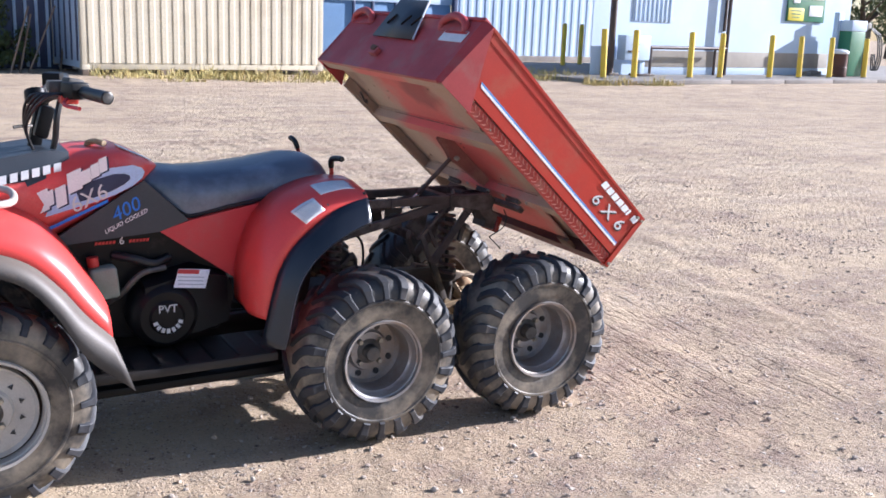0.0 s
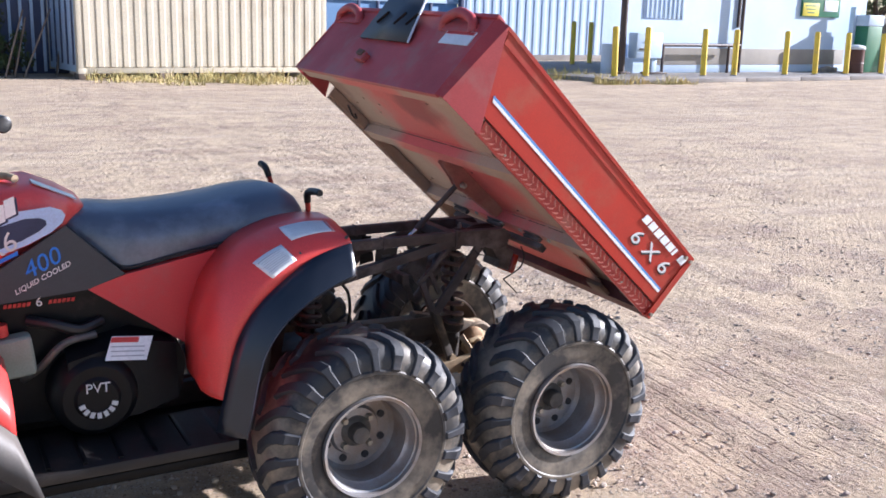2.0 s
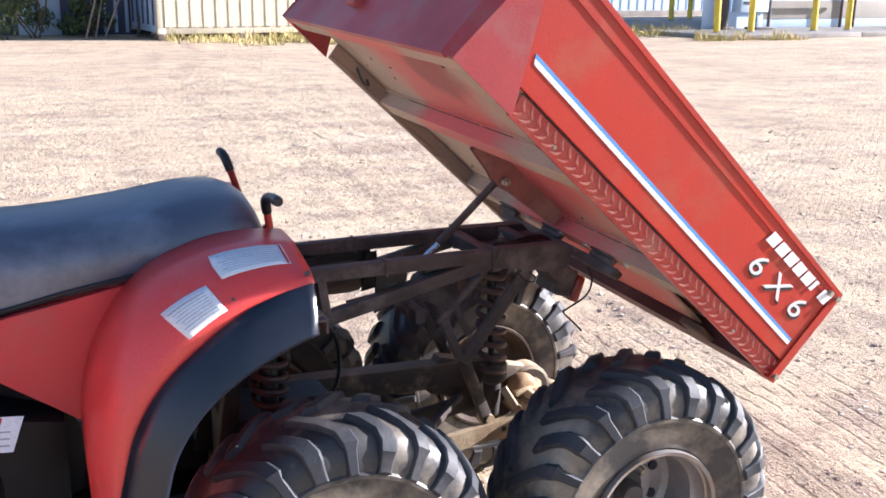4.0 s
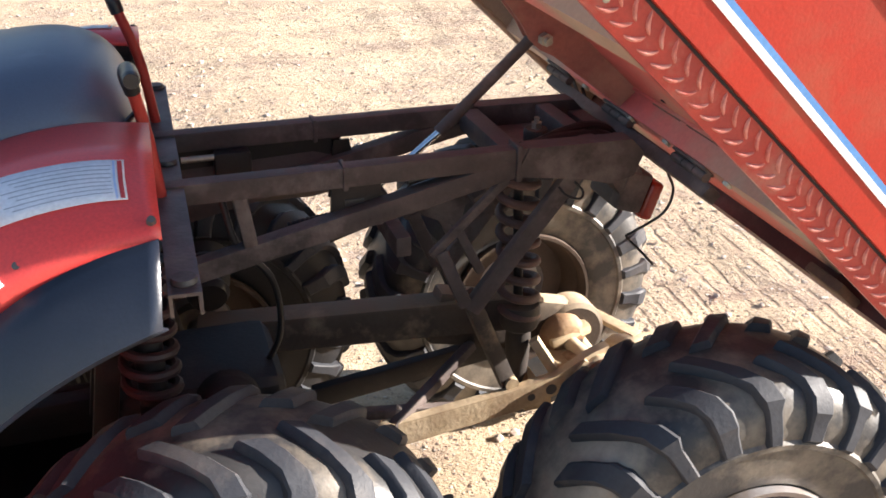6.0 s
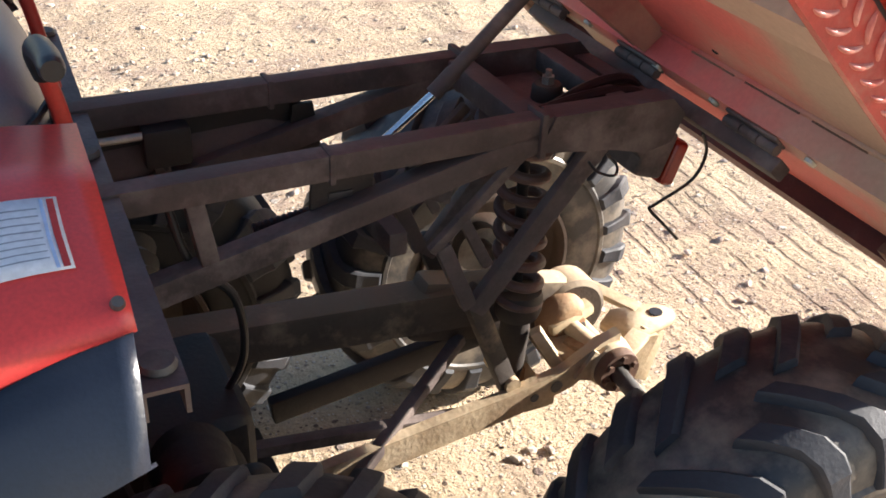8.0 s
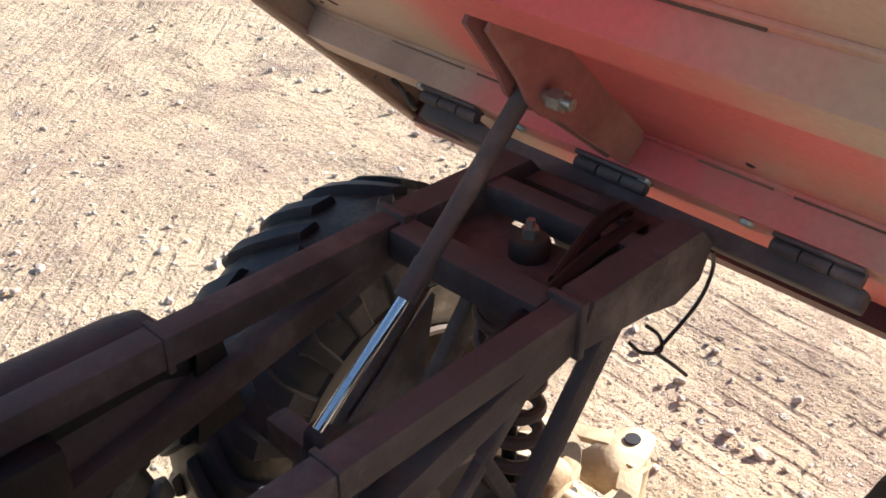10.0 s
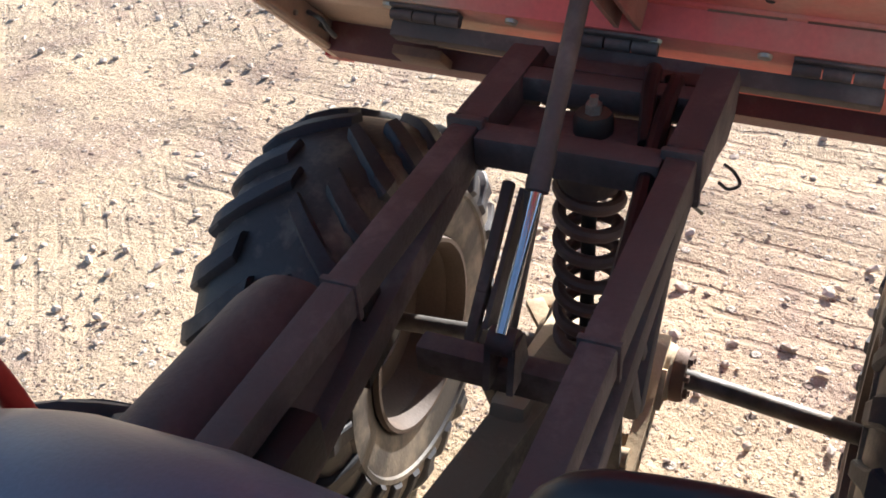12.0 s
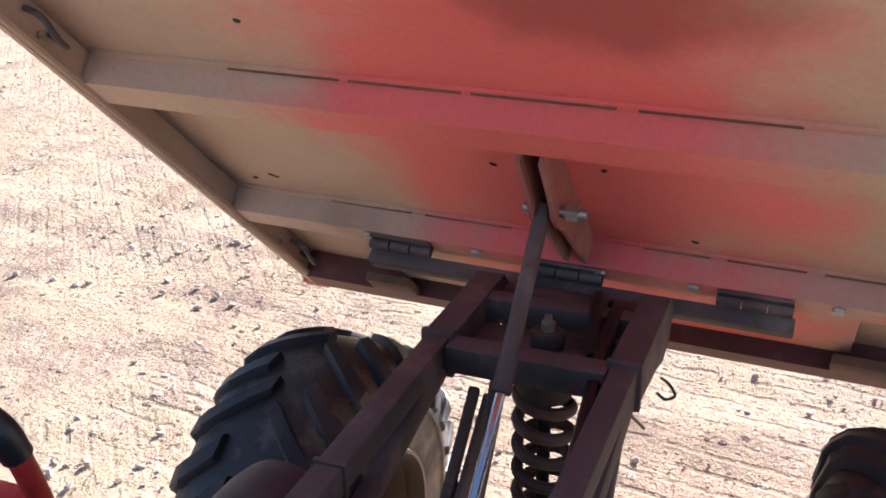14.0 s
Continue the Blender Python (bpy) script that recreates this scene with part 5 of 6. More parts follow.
cm = facing((-0.655, -0.2875, 0.465), (1, 0, 0), (0, 0, 1))
part("cover_words", lettering("PVT", 0.036, cm @ Matrix.Translation((0, 0.032, 0.004)), 0.002), decal_silver, cov)
for i in range(7):
    a = radians(200 + 23.5 * i)
    part("name_bar", hull_box(bmesh.new(), cm @ Matrix.Translation((0.042 * math.cos(a), 0.042 * math.sin(a), 0.003)) @ Matrix.Rotation(a + math.pi / 2, 4, "Z"), 0.011, 0.015, 0.004), decal_silver, cov)
lm = facing((-0.575, -0.266, 0.585), (1, 0.05, -0.12), (0.12, 0.32, 0.95))
part("cover_label", bars(lm, [(-0.055, -0.030, 0.105, 0.062)], 0.002), white_label, cov, "white warning label with a red head")
part("label_head", bars(lm @ Matrix.Translation((0.012, 0, 0.0022)), [(-0.055, 0.016, 0.070, 0.014)], 0.001), label_red, cov)
for k in range(3):
    part("label_line", bars(lm @ Matrix.Translation((0.004, 0, 0.0022)), [(-0.045, -0.020 + 0.012 * k, 0.085, 0.003)], 0.0006), label_ink, cov)
part("coolant_bottle", bevelled(hull_box(bmesh.new(), pose(-0.835, -0.20, 0.580, 0, -6), 0.085, 0.06, 0.105), 0.015, 3), bottle_white, atv, "milky plastic coolant bottle with a red cap")
part("bottle_cap", rod((-0.865, -0.20, 0.635), (-0.868, -0.20, 0.665), 0.018, 14), label_red, atv)
part("engine_hose", sweep(rounded([(-0.80, -0.17, 0.66), (-0.74, -0.20, 0.65), (-0.68, -0.20, 0.63), (-0.62, -0.17, 0.64)]), 0.014, 10), grip_rubber, atv)
part("engine_hose", sweep(rounded([(-0.82, -0.16, 0.50), (-0.78, -0.20, 0.54), (-0.72, -0.21, 0.60), (-0.64, -0.205, 0.615)]), 0.010, 10), hub_steel, atv)
em = facing((-0.77, -0.170, 0.705), (1, 0, 0.02), (0, 0, 1))
part("cowl_digit", lettering("6", 0.034, em), decal_white, atv)
for i in range(12):
    part("cowl_bar", bars(em, [(-0.085 + 0.011 * i + (0.041 if i > 5 else 0), -0.007, 0.008, 0.010)], 0.0008), label_red, atv)

# -- dump bed, tipped about its hinge --
TILT = radians(42.52)
BED = Matrix.Translation((0.912, 0.040, 0.575)) @ Matrix.Rotation(radians(1.84), 4, "Z") @ Matrix(((-math.cos(TILT), 0, math.sin(TILT), 0), (0, -1, 0, 0), (math.sin(TILT), 0, math.cos(TILT), 0), (0, 0, 0, 1))) @ Matrix.Rotation(radians(-1.35), 4, "X") @ Matrix.Diagonal((1.0226, 1.0, 1.03, 1.0))
# in the bed's own frame x runs from the tail to the front, y to the near side (positive), z up from the lip's lower edge
W, LIP = 0.518, 0.042


def bed(bm):
    bm.transform(BED)
    return bm


def bplate(outline, y0, y1, bev=0.002):
    return bed(plate(outline, y0, y1, bev=bev))


def bbox(c, s, bev=0.003, **k):
    return bed(block(c, s, bev, **k))


floor = part("bed_floor", bbox((0.495, 0, LIP + 0.004), (0.99, 2 * W - 0.003, 0.008)), under_mat, atv, "dump bed floor, red underside caked with tan dust")
for s in (-1, 1):
    part("edge_lip", bplate([(0.0, 0.0), (0.845, 0.0), (0.850, LIP), (0.0, LIP)], s * W - 0.004, s * W + 0.004, 0.001), tread_red if s > 0 else under_mat, floor, "red diamond tread plate lip" if s > 0 else "")
    part("rolled_edge", bed(sweep([(0.004, s * (W - 0.006), 0.006), (0.846, s * (W - 0.006), 0.006)], 0.0055, 8)), tread_red if s > 0 else under_mat, floor)
bm = lathe([(0, -0.0036), (0.55, -0.0031), (0.85, -0.0018), (1.0, 0.001), (0, 0.001)], 14, Matrix.Diagonal((0.0128, 1, 0.0026, 1)))
for v in bm.verts:
    v.co.z += 0.0035 * (v.co.x / 0.0128) ** 2
bump = part("tread_bump", bm, worn_bump, floor)
bumps = [bump] + [bump.copy() for _ in range(79)]
for k, ob in enumerate(bumps):
    i, j = k // 2, k % 2
    if k:
        scene.collection.objects.link(ob)
    ob.matrix_basis = BED @ Matrix.Translation((0.014 + i * 0.0211, W + 0.004, 0.011 + 0.019 * j)) @ Matrix.Rotation(math.pi, 4, "Z") @ Matrix.Rotation(radians(48 if j else -35), 4, "Y")
for u0, u1 in ((0.262, 0.318), (0.610, 0.668)):
    part("floor_rib", bplate([(u0, LIP), (u0 + 0.010, 0.006), (u1 - 0.003, 0.006), (u1, LIP)], -W + 0.006, W - 0.006, 0.004), under_mat, floor)
    part("rib_flange", bbox((u1 + 0.004, 0, LIP - 0.002), (0.010, 2 * W - 0.03, 0.004), 0.001), under_mat, floor)
for u, runs in ((0.6715, ((-0.33, -0.20), (-0.19, -0.07), (-0.06, 0.08), (0.10, 0.24))), (0.3215, ((-0.36, -0.24), (-0.22, -0.10), (0.07, 0.15), (0.17, 0.26), (0.28, 0.36)))):
    for y0, y1 in runs:
        part("seam_gap", bbox((u, (y0 + y1) / 2, LIP - 0.0035), (0.0013, y1 - y0, 0.005), 0.0), rust_steel, floor)
part("front_rib", bplate([(0.94, LIP), (0.945, 0.006), (0.98, 0.002), (0.988, LIP)], -W + 0.01, W - 0.01, 0.004), under_mat, floor)
part("tail_rib", bplate([(0.006, LIP), (0.006, 0.0), (0.052, 0.0), (0.058, LIP)], -W + 0.006, W - 0.006, 0.003), grimy_shaded_red, floor, "grimy red tail rib, darkened in colour for its shade")
part("tail_sheet", bbox((0.150, 0, 0.026), (0.17, 0.66, 0.006)), under_mat, floor)
for y in (-0.345, 0.345):
    part("tail_bracket", bbox((0.078, y, 0.004), (0.05, 0.075, 0.014)), rust_steel, floor)
for s in (-1, 1):
    for u in (0.13, 0.77):
        part("lashing_hook", bed(sweep(rounded([(u, s * (W - 0.006), 0.03), (u, s * (W - 0.03), 0.022), (u - 0.025, s * (W - 0.04), 0.010), (u - 0.045, s * (W - 0.03), 0.015), (u - 0.04, s * (W - 0.006), 0.026)]), 0.0035, 8)), hub_steel, floor)
    for u in (0.16, 0.74):
        part("lip_rivet", bed(rod((u, s * (W - 0.008), 0.018), (u, s * (W + 0.006), 0.018), 0.004, 8)), zinc, floor)
rnd = random.Random(12)
for k in range(26):
    u, v = rnd.uniform(0.34, 0.93), rnd.choice((rnd.uniform(0.36, 0.485), rnd.uniform(-0.485, 0.30)))
    part("mud_fleck", bed(lathe([(0, -0.0015), (0.6, -0.0012), (1.0, 0.0008), (0, 0.0008)], 7, pose(u, v, LIP - 0.0005, 90, 0, rnd.uniform(0, 180)) @ Matrix.Diagonal((rnd.uniform(0.004, 0.012), 1, rnd.uniform(0.002, 0.005), 1)))), rnd.choice((rust_steel, deep_steel)), floor)
for y in (-0.020, 0.004):
    part("vee_channel", bplate([(0.318, LIP), (0.322, 0.006), (0.465, -0.008), (0.490, -0.016), (0.516, -0.016), (0.540, -0.008), (0.606, 0.003), (0.612, LIP)], y - 0.0025, y + 0.0025), bracket_brown, floor, "brown rusty bracket plate")
part("vee_pin", bed(rod((0.503, -0.034, -0.001), (0.503, 0.036, -0.001), 0.0055, 12)), zinc, floor)
part("vee_nut", bed(rod((0.503, 0.014, -0.001), (0.503, 0.027, -0.001), 0.010, 6)), zinc, floor)
hinge = part("hinge_bar", bed(beam((0.272, -0.30, -0.016), (0.272, 0.256, -0.016), 0.026, 0.020)), frame_steel, floor, "dark steel hinge bar under the bed")
for y in (-0.252, -0.020, 0.208):
    for k in range(3):
        part("hinge_knuckle", bed(rod((0.297, y - 0.044 + 0.030 * k, -0.004), (0.297, y - 0.016 + 0.030 * k, -0.004), 0.0068, 12)), frame_steel, hinge)
    part("hinge_leaf", bbox((0.300, y, 0.0035), (0.022, 0.088, 0.004)), frame_steel, hinge)
for y in (-0.30, -0.145, 0.02, 0.135, 0.30):
    part("rib_bolt", bed(lathe([(0, -0.004), (0.007, -0.004), (0.008, 0.0), (0, 0.003)], 12, pose(0.302, y, 0.005, 90))), zinc, floor)

SIDE = [(0.0, LIP + 0.004), (0.0, 0.226), (0.955, 0.246), (0.976, 0.246), (0.930, 0.100), (0.900, LIP + 0.004)]
for s in (1, -1):
    y = s * (W - 0.005)
    part("seam_strip", bplate([(0.0, LIP - 0.001), (0.0, LIP + 0.005), (0.85, LIP + 0.005), (0.85, LIP - 0.001)], s * (W - 0.004), s * (W + 0.003), 0.0), decal_dark, floor)
    wall = part("bed_side", bplate(SIDE, y, y + s * 0.018, 0.003), box_red, floor, "sun-faded orange-red bed side with a stripe decal")
    part("side_crease", bplate([(0.006, 0.204), (0.006, 0.230), (0.965, 0.250), (0.956, 0.214)], y + s * 0.014, y + s * 0.0200, 0.002), box_red, wall)
    part("top_rail", bplate([(0.0, 0.222), (0.0, 0.232), (0.975, 0.254), (0.975, 0.244)], y - s * 0.012, y + s * 0.0225, 0.005), box_red, wall)
    part("tail_post", bplate([(-0.004, 0.0), (-0.004, 0.232), (0.016, 0.232), (0.016, 0.0)], y - s * 0.02, y + s * 0.022, 0.004), box_red, wall)
    part("stripe_white", bplate([(0.030, 0.077), (0.030, 0.085), (0.880, 0.0955), (0.874, 0.087)], y + s * 0.0183, y + s * 0.0192, 0), decal_white, wall)
    part("stripe_blue", bplate([(0.030, 0.085), (0.030, 0.0915), (0.884, 0.1025), (0.880, 0.0955)], y + s * 0.0183, y + s * 0.0192, 0), stripe_blue, wall)
    # cut-away front corner
    bm = bmesh.new()
    a, b, c, d = (0.846, s * (W + 0.017), -0.001), (0.978, s * (W + 0.018), 0.252), (1.004, s * (W - 0.020), 0.258), (1.004, s * (W - 0.010), -0.004)
    vs = [bm.verts.new(p) for p in (a, b, c, d)]
    e = bm.verts.new((0.990, s * (W + 0.010), -0.001))
    bm.faces.new((vs[0], vs[1], e))
    bm.faces.new((vs[1], vs[2], vs[3], e))
    part("corner_facet", bed(bm), box_front, wall, "darker red corner plate", solid=0.004, smooth=False)
    for u, z in ((0.006, 0.215), (0.006, 0.012), (0.03, 0.213)):
        part("corner_rivet", bed(rod((u, y + s * 0.018, z), (u, y + s * 0.030, z), 0.006, 10)), zinc, wall)
    if s > 0:
        for i in range(7):
            part("name_bar", bars(BED @ facing((0.252, y + 0.0204, 0.1865), (-1, 0, 0), (0, 0, 1)), [(0.0335 * i, 0.0, 0.028 if i != 5 else 0.010, 0.025)], 0.001), decal_white, wall)
        words = BED @ facing((0.150, y + 0.0195, 0.141), (-1, 0, 0), (0, 0, 1)) @ Matrix(((1.32, 0.22, 0, 0), (0, 1, 0, 0), (0, 0, 1, 0), (0, 0, 0, 1)))
        part("marking_shadow", lettering("6 X 6", 0.064, words @ Matrix.Translation((0.004, -0.004, -0.0006))), decal_dark, wall)
        part("side_marking", lettering("6 X 6", 0.064, words), decal_silver, wall)
front = part("bed_front", bplate([(0.990, -0.004), (1.002, -0.004), (1.002, 0.258), (0.990, 0.258)], -W + 0.012, W - 0.012, 0.003), box_front, floor, "dull dark red front wall of the bed, stained")
part("front_top_rail", bbox((0.994, 0, 0.258), (0.03, 2 * W - 0.02, 0.014), 0.004), box_front, front)
for y in (-0.40, 0.345):
    part("tie_loop", bed(sweep(rounded([(0.998, y - 0.085, 0.205), (1.016, y - 0.072, 0.232), (1.026, y, 0.248), (1.016, y + 0.072, 0.232), (0.998, y + 0.085, 0.205)]), 0.014, 12)), box_front, front)
    part("loop_pad", bbox((1.004, y, 0.215), (0.006, 0.17, 0.03), 0.003), box_front, front)
part("latch_block", bbox((1.010, -0.06, 0.070), (0.02, 0.060, 0.03), 0.004), box_front, front)
part("latch_hook", bbox((1.018, -0.06, 0.078), (0.02, 0.030, 0.02), 0.004, rz=12), rust_steel, front)
part("front_label", bbox((1.0035, 0.388, 0.180), (0.002, 0.16, 0.045), 0.0), white_label, front, "small white label")
part("front_label_head", bbox((1.0048, 0.388, 0.196), (0.001, 0.15, 0.010), 0.0), label_red, front)
bm = bmesh.new()
vs = [bm.verts.new(p) for p in ((1.010, -0.185, 0.142), (1.010, 0.150, 0.142), (1.034, 0.092, 0.302), (1.034, -0.140, 0.305))]
bm.faces.new(vs)
flap = part("black_flap", bed(bm), grey_plastic, front, "black plastic flap standing on the bed front", solid=0.006)
for y in (-0.10, 0.02, 0.10):
    part("flap_rib", bed(beam((1.0215, y - 0.02, 0.195), (1.0275, y + 0.02, 0.235), 0.012, 0.008)), black_plastic, flap)
part("flap_edge", bed(rod((1.010, 0.151, 0.142), (1.034, 0.093, 0.302), 0.0035, 8)), white_label, flap)
gate = part("tailgate", bplate([(-0.006, 0.004), (-0.006, 0.228), (0.010, 0.228), (0.010, 0.004)], -W + 0.012, W - 0.012, 0.003), box_red, floor, "red tailgate")
part("gate_hook", bed(sweep(rounded([(-0.006, W - 0.05, 0.13), (-0.03, W - 0.05, 0.14), (-0.035, W - 0.05, 0.11), (-0.006, W - 0.05, 0.095)]), 0.004, 8)), hub_steel, gate)


DATUM = ("side_panel", "dark_cowl", "grey_side_cover", "tank_cover", "dash_hood", "hood_bar", "handlebar", "front_fender", "rack_hoop", "foot_board", "board_tread",
         "engine_block", "clutch_cover", "coolant_bottle", "bottle_cap", "engine_hose", "cowl_digit", "cowl_bar")
for ob in atv.children:
    if ob.name.split(".")[0] in DATUM:
        ob.location = (0.024 if ob.name == "handlebar" else -0.018, 0.010, 0.010)


# ---- the yard's edge ----
STN = Matrix.Translation((14.67, 17.83, 0)) @ Matrix.Rotation(radians(7.2), 4, "Z")     # x along the kerb, y away from the yard


def stn(bm):
    bm.transform(STN)
    return bm


def sblock(c, s, bev=0.01, **k):
    return stn(block(c, s, bev, **k))


isle = part("pavement", sblock((16.0, 5.0, 0.05), (31.5, 9.9, 0.12), 0.02), concrete)
tagged(isle, "worn grey concrete pavement with a low kerb", "pavement", kind="structure")
for i in range(12):
    part("kerb_stone", sblock((1.5 + 2.5 * i, 0.02, 0.055), (2.47, 0.16, 0.13), 0.02), concrete, isle)


def ribbed_wall(x0, x1, y, z1, pitch, depth, mat, parent, name="sheet_wall"):
    """Trapezoid-profiled sheet along x."""
    pts, x = [], x0
    while x < x1:
        pts += [(x, 0), (x + pitch * 0.36, 0), (x + pitch * 0.5, -depth), (x + pitch * 0.86, -depth)]
        x += pitch
    bm = bmesh.new()
    lo = [bm.verts.new((px, y + py, 0.0)) for px, py in pts]
    hi = [bm.verts.new((px, y + py, z1)) for px, py in pts]
    for k in range(len(pts) - 1):
        bm.faces.new((lo[k], lo[k + 1], hi[k + 1], hi[k]))
    return part(name, stn(bm), mat, parent, smooth=False, solid=0.02)


def prism(outline, z0, z1):
    """A block on a plan outline in the kerb's frame."""
    bm = bmesh.new()
    lo, hi = ([bm.verts.new((x, y, z)) for x, y in outline] for z in (z0, z1))
    bm.faces.new(lo[::-1])
    bm.faces.new(hi)
    for k in range(len(outline)):
        m = (k + 1) % len(outline)
        bm.faces.new((lo[k], lo[m], hi[m], hi[k]))
    return stn(bm)


store = thing("store_building", "white stucco store front with a tan lower band", "building")
part("wall", prism([(2.1, 2.6), (14.8, 2.6), (14.8, 9.8), (10.2, 9.8)], 0.1, 3.6), white_wall, store, smooth=False)
part("roof", prism([(1.9, 2.4), (15.0, 2.4), (15.0, 10.0), (10.1, 10.0)], 3.6, 3.76), white_sheet, store, smooth=False)
part("tan_band", sblock((8.95, 2.585, 0.60), (9.5, 0.02, 0.50), 0.004), tan_band, store, "tan painted lower band")
part("base_strip", sblock((8.95, 2.583, 0.225), (9.6, 0.03, 0.22), 0.004), white_sheet, store)
vent = part("wall_vent", sblock((4.56, 2.585, 2.6), (1.75, 0.02, 1.82), 0.004), white_sheet, store, "white louvred panel")
for i in range(9):
    part("louvre", sblock((3.80 + 0.19 * i, 2.565, 2.6), (0.08, 0.03, 1.76), 0.008), white_sheet, vent)
part("wall_crack", sblock((7.92, 2.58, 2.6), (0.09, 0.09, 2.2), 0.02), dark_pipe, store)
store["label"] = "white stucco store front with a tan lower band"
down = thing("canopy_post", "dark brown steel post before the store wall", "post")
part("post_shaft", stn(rod((2.62, 2.3, 0.1), (2.62, 2.3, 4.2), 0.10, 16)), dark_pipe, down)
part("post_foot", sblock((2.62, 2.3, 0.14), (0.4, 0.4, 0.08), 0.01), dark_pipe, down)
canopy = thing("dark_pole", "thin dark pole against the store wall", "pole")
part("pole_shaft", stn(rod((7.92, 2.42, 0.1), (7.92, 2.42, 4.2), 0.06, 14)), dark_pipe, canopy)
sign = thing("notice_board", "green notice board with a yellow panel and white sheets", "sign")
part("board", sblock((12.09, 2.56, 2.5), (2.1, 0.05, 1.15), 0.006), green_paint, sign)
part("yellow_panel", sblock((11.52, 2.528, 2.16), (0.86, 0.02, 0.42), 0.003), sign_yellow, sign)
part("white_sheet", sblock((12.62, 2.528, 2.30), (0.75, 0.02, 0.36), 0.003), white_label, sign)
part("white_sheet", sblock((12.55, 2.528, 2.80), (0.90, 0.02, 0.22), 0.003), white_label, sign)
part("logo_square", sblock((11.50, 2.528, 2.72), (0.36, 0.02, 0.36), 0.003), white_label, sign)
for i in range(3):
    part("text_bar", sblock((11.52, 2.516, 2.28 - 0.11 * i), (0.62 - 0.1 * i, 0.004, 0.035), 0.0), green_paint, sign)
rail = thing("pipe_rail", "dark brown pipe rail before the store wall", "railing")
part("rail_pipe", stn(rod((4.25, 2.3, 0.94), (7.75, 2.3, 0.95), 0.055, 12)), dark_pipe, rail)
part("rail_leg", stn(rod((7.24, 2.3, 0.1), (7.24, 2.3, 0.94), 0.045, 12)), dark_pipe, rail)
part("rail_leg", stn(rod((4.3, 2.3, 0.1), (4.3, 2.3, 0.94), 0.045, 12)), dark_pipe, rail)
cab = thing("meter_cabinet", "white metal meter cabinet on a leg", "cabinet")
part("cabinet_body", sblock((3.45, 2.2, 0.92), (1.05, 0.35, 0.72), 0.03), white_sheet, cab)
part("cabinet_leg", sblock((3.75, 2.2, 0.34), (0.22, 0.2, 0.48), 0.02), white_sheet, cab)
part("cabinet_foot", sblock((3.75, 2.1, 0.14), (0.7, 0.4, 0.06), 0.01), dark_pipe, cab)
part("cabinet_handle", sblock((3.25, 2.01, 0.82), (0.45, 0.04, 0.05), 0.01), dark_pipe, cab)
part("cabinet_badge", sblock((3.35, 2.015, 1.02), (0.28, 0.02, 0.06), 0.004), green_paint, cab)


def bollard(x, y, z0, h, lean):
    b = thing("bollard", "yellow-painted steel pipe bollard, lightly scuffed", "bollard", group="bollards along the store")
    b.matrix_basis = STN @ pose(x, y, z0, 0, lean)
    bm = lathe([(0.085, 0.0), (0.085, h - 0.06), (0.078, h - 0.02), (0.05, h), (0, h + 0.005)], 20, Matrix.Rotation(radians(90), 4, "X") @ Matrix.Diagonal((1, 1, -1, 1)))
    part("pipe", bm, yellow_paint, b)
    part("footing", lathe([(0.12, -0.01), (0.12, 0.015), (0.09, 0.025), (0.085, 0.03)], 20, Matrix.Rotation(radians(90), 4, "X") @ Matrix.Diagonal((1, 1, -1, 1))), concrete, b)


for x, lean in ((1.09, -2), (2.28, 0), (4.62, -1), (5.97, 0), (8.37, -1), (9.89, -2), (11.56, -2), (13.57, -2)):
    bollard(x, 1.0, 0.11, 1.33, lean)
for x, y in ((5.32, 7.35), (6.87, 8.15)):
    bollard(x, y, 0.0 if y > 9.9 else 0.11, 1.45, 0)

barrel = thing("drum", "brown steel drum with a white lid bag", "drum")
part("drum_body", stn(lathe([(0, 0.11), (0.30, 0.11), (0.31, 0.14), (0.30, 0.42), (0.315, 0.44), (0.30, 0.46), (0.30, 0.92), (0.31, 0.95), (0, 0.95)], 28, pose(12.9, 1.6, 0, 90) @ Matrix.Diagonal((1, 1, -1, 1)))), brown_plastic, barrel)
part("drum_bag", stn(lathe([(0.315, 0.90), (0.325, 0.96), (0.26, 1.02), (0.1, 1.05), (0, 1.05)], 24, pose(12.9, 1.6, 0, 90) @ Matrix.Diagonal((1, 1, -1, 1)))), white_label, barrel)
pump = thing("fuel_pump", "green and white fuel pump with black hoses", "pump")
part("pump_body", sblock((13.95, 1.9, 0.90), (0.85, 0.55, 1.55), 0.03), green_paint, pump)
part("pump_head", sblock((13.95, 1.9, 1.86), (0.90, 0.58, 0.36), 0.03), white_sheet, pump)
part("hose_tower", sblock((14.62, 1.9, 1.05), (0.34, 0.45, 1.85), 0.03), grip_rubber, pump)
part("pump_column", sblock((13.55, 2.2, 1.2), (0.3, 0.2, 2.2), 0.02), white_sheet, pump)
for k in range(3):
    part("fuel_hose", stn(sweep(rounded([(14.7 + 0.1 * k, 1.65, 1.8), (14.95 + 0.12 * k, 1.5, 1.45), (14.9 + 0.12 * k, 1.4, 0.7), (14.7 + 0.15 * k, 1.45, 0.35), (14.85 + 0.1 * k, 1.6, 0.9)]), 0.025, 10)), grip_rubber, pump)
cone = thing("stone_heap", "small heap of pale rubble by the wall", "rubble")
for i in range(5):
    part("rubble_block", sblock((12.0 + 0.16 * i, 2.2 + 0.05 * (i % 2), 0.17 + 0.03 * (i % 3)), (0.22, 0.2, 0.14), 0.03, rz=20 * i), concrete, cone)

shed = thing("warehouse", "pale ribbed sheet-metal warehouse with blue doors", "building")
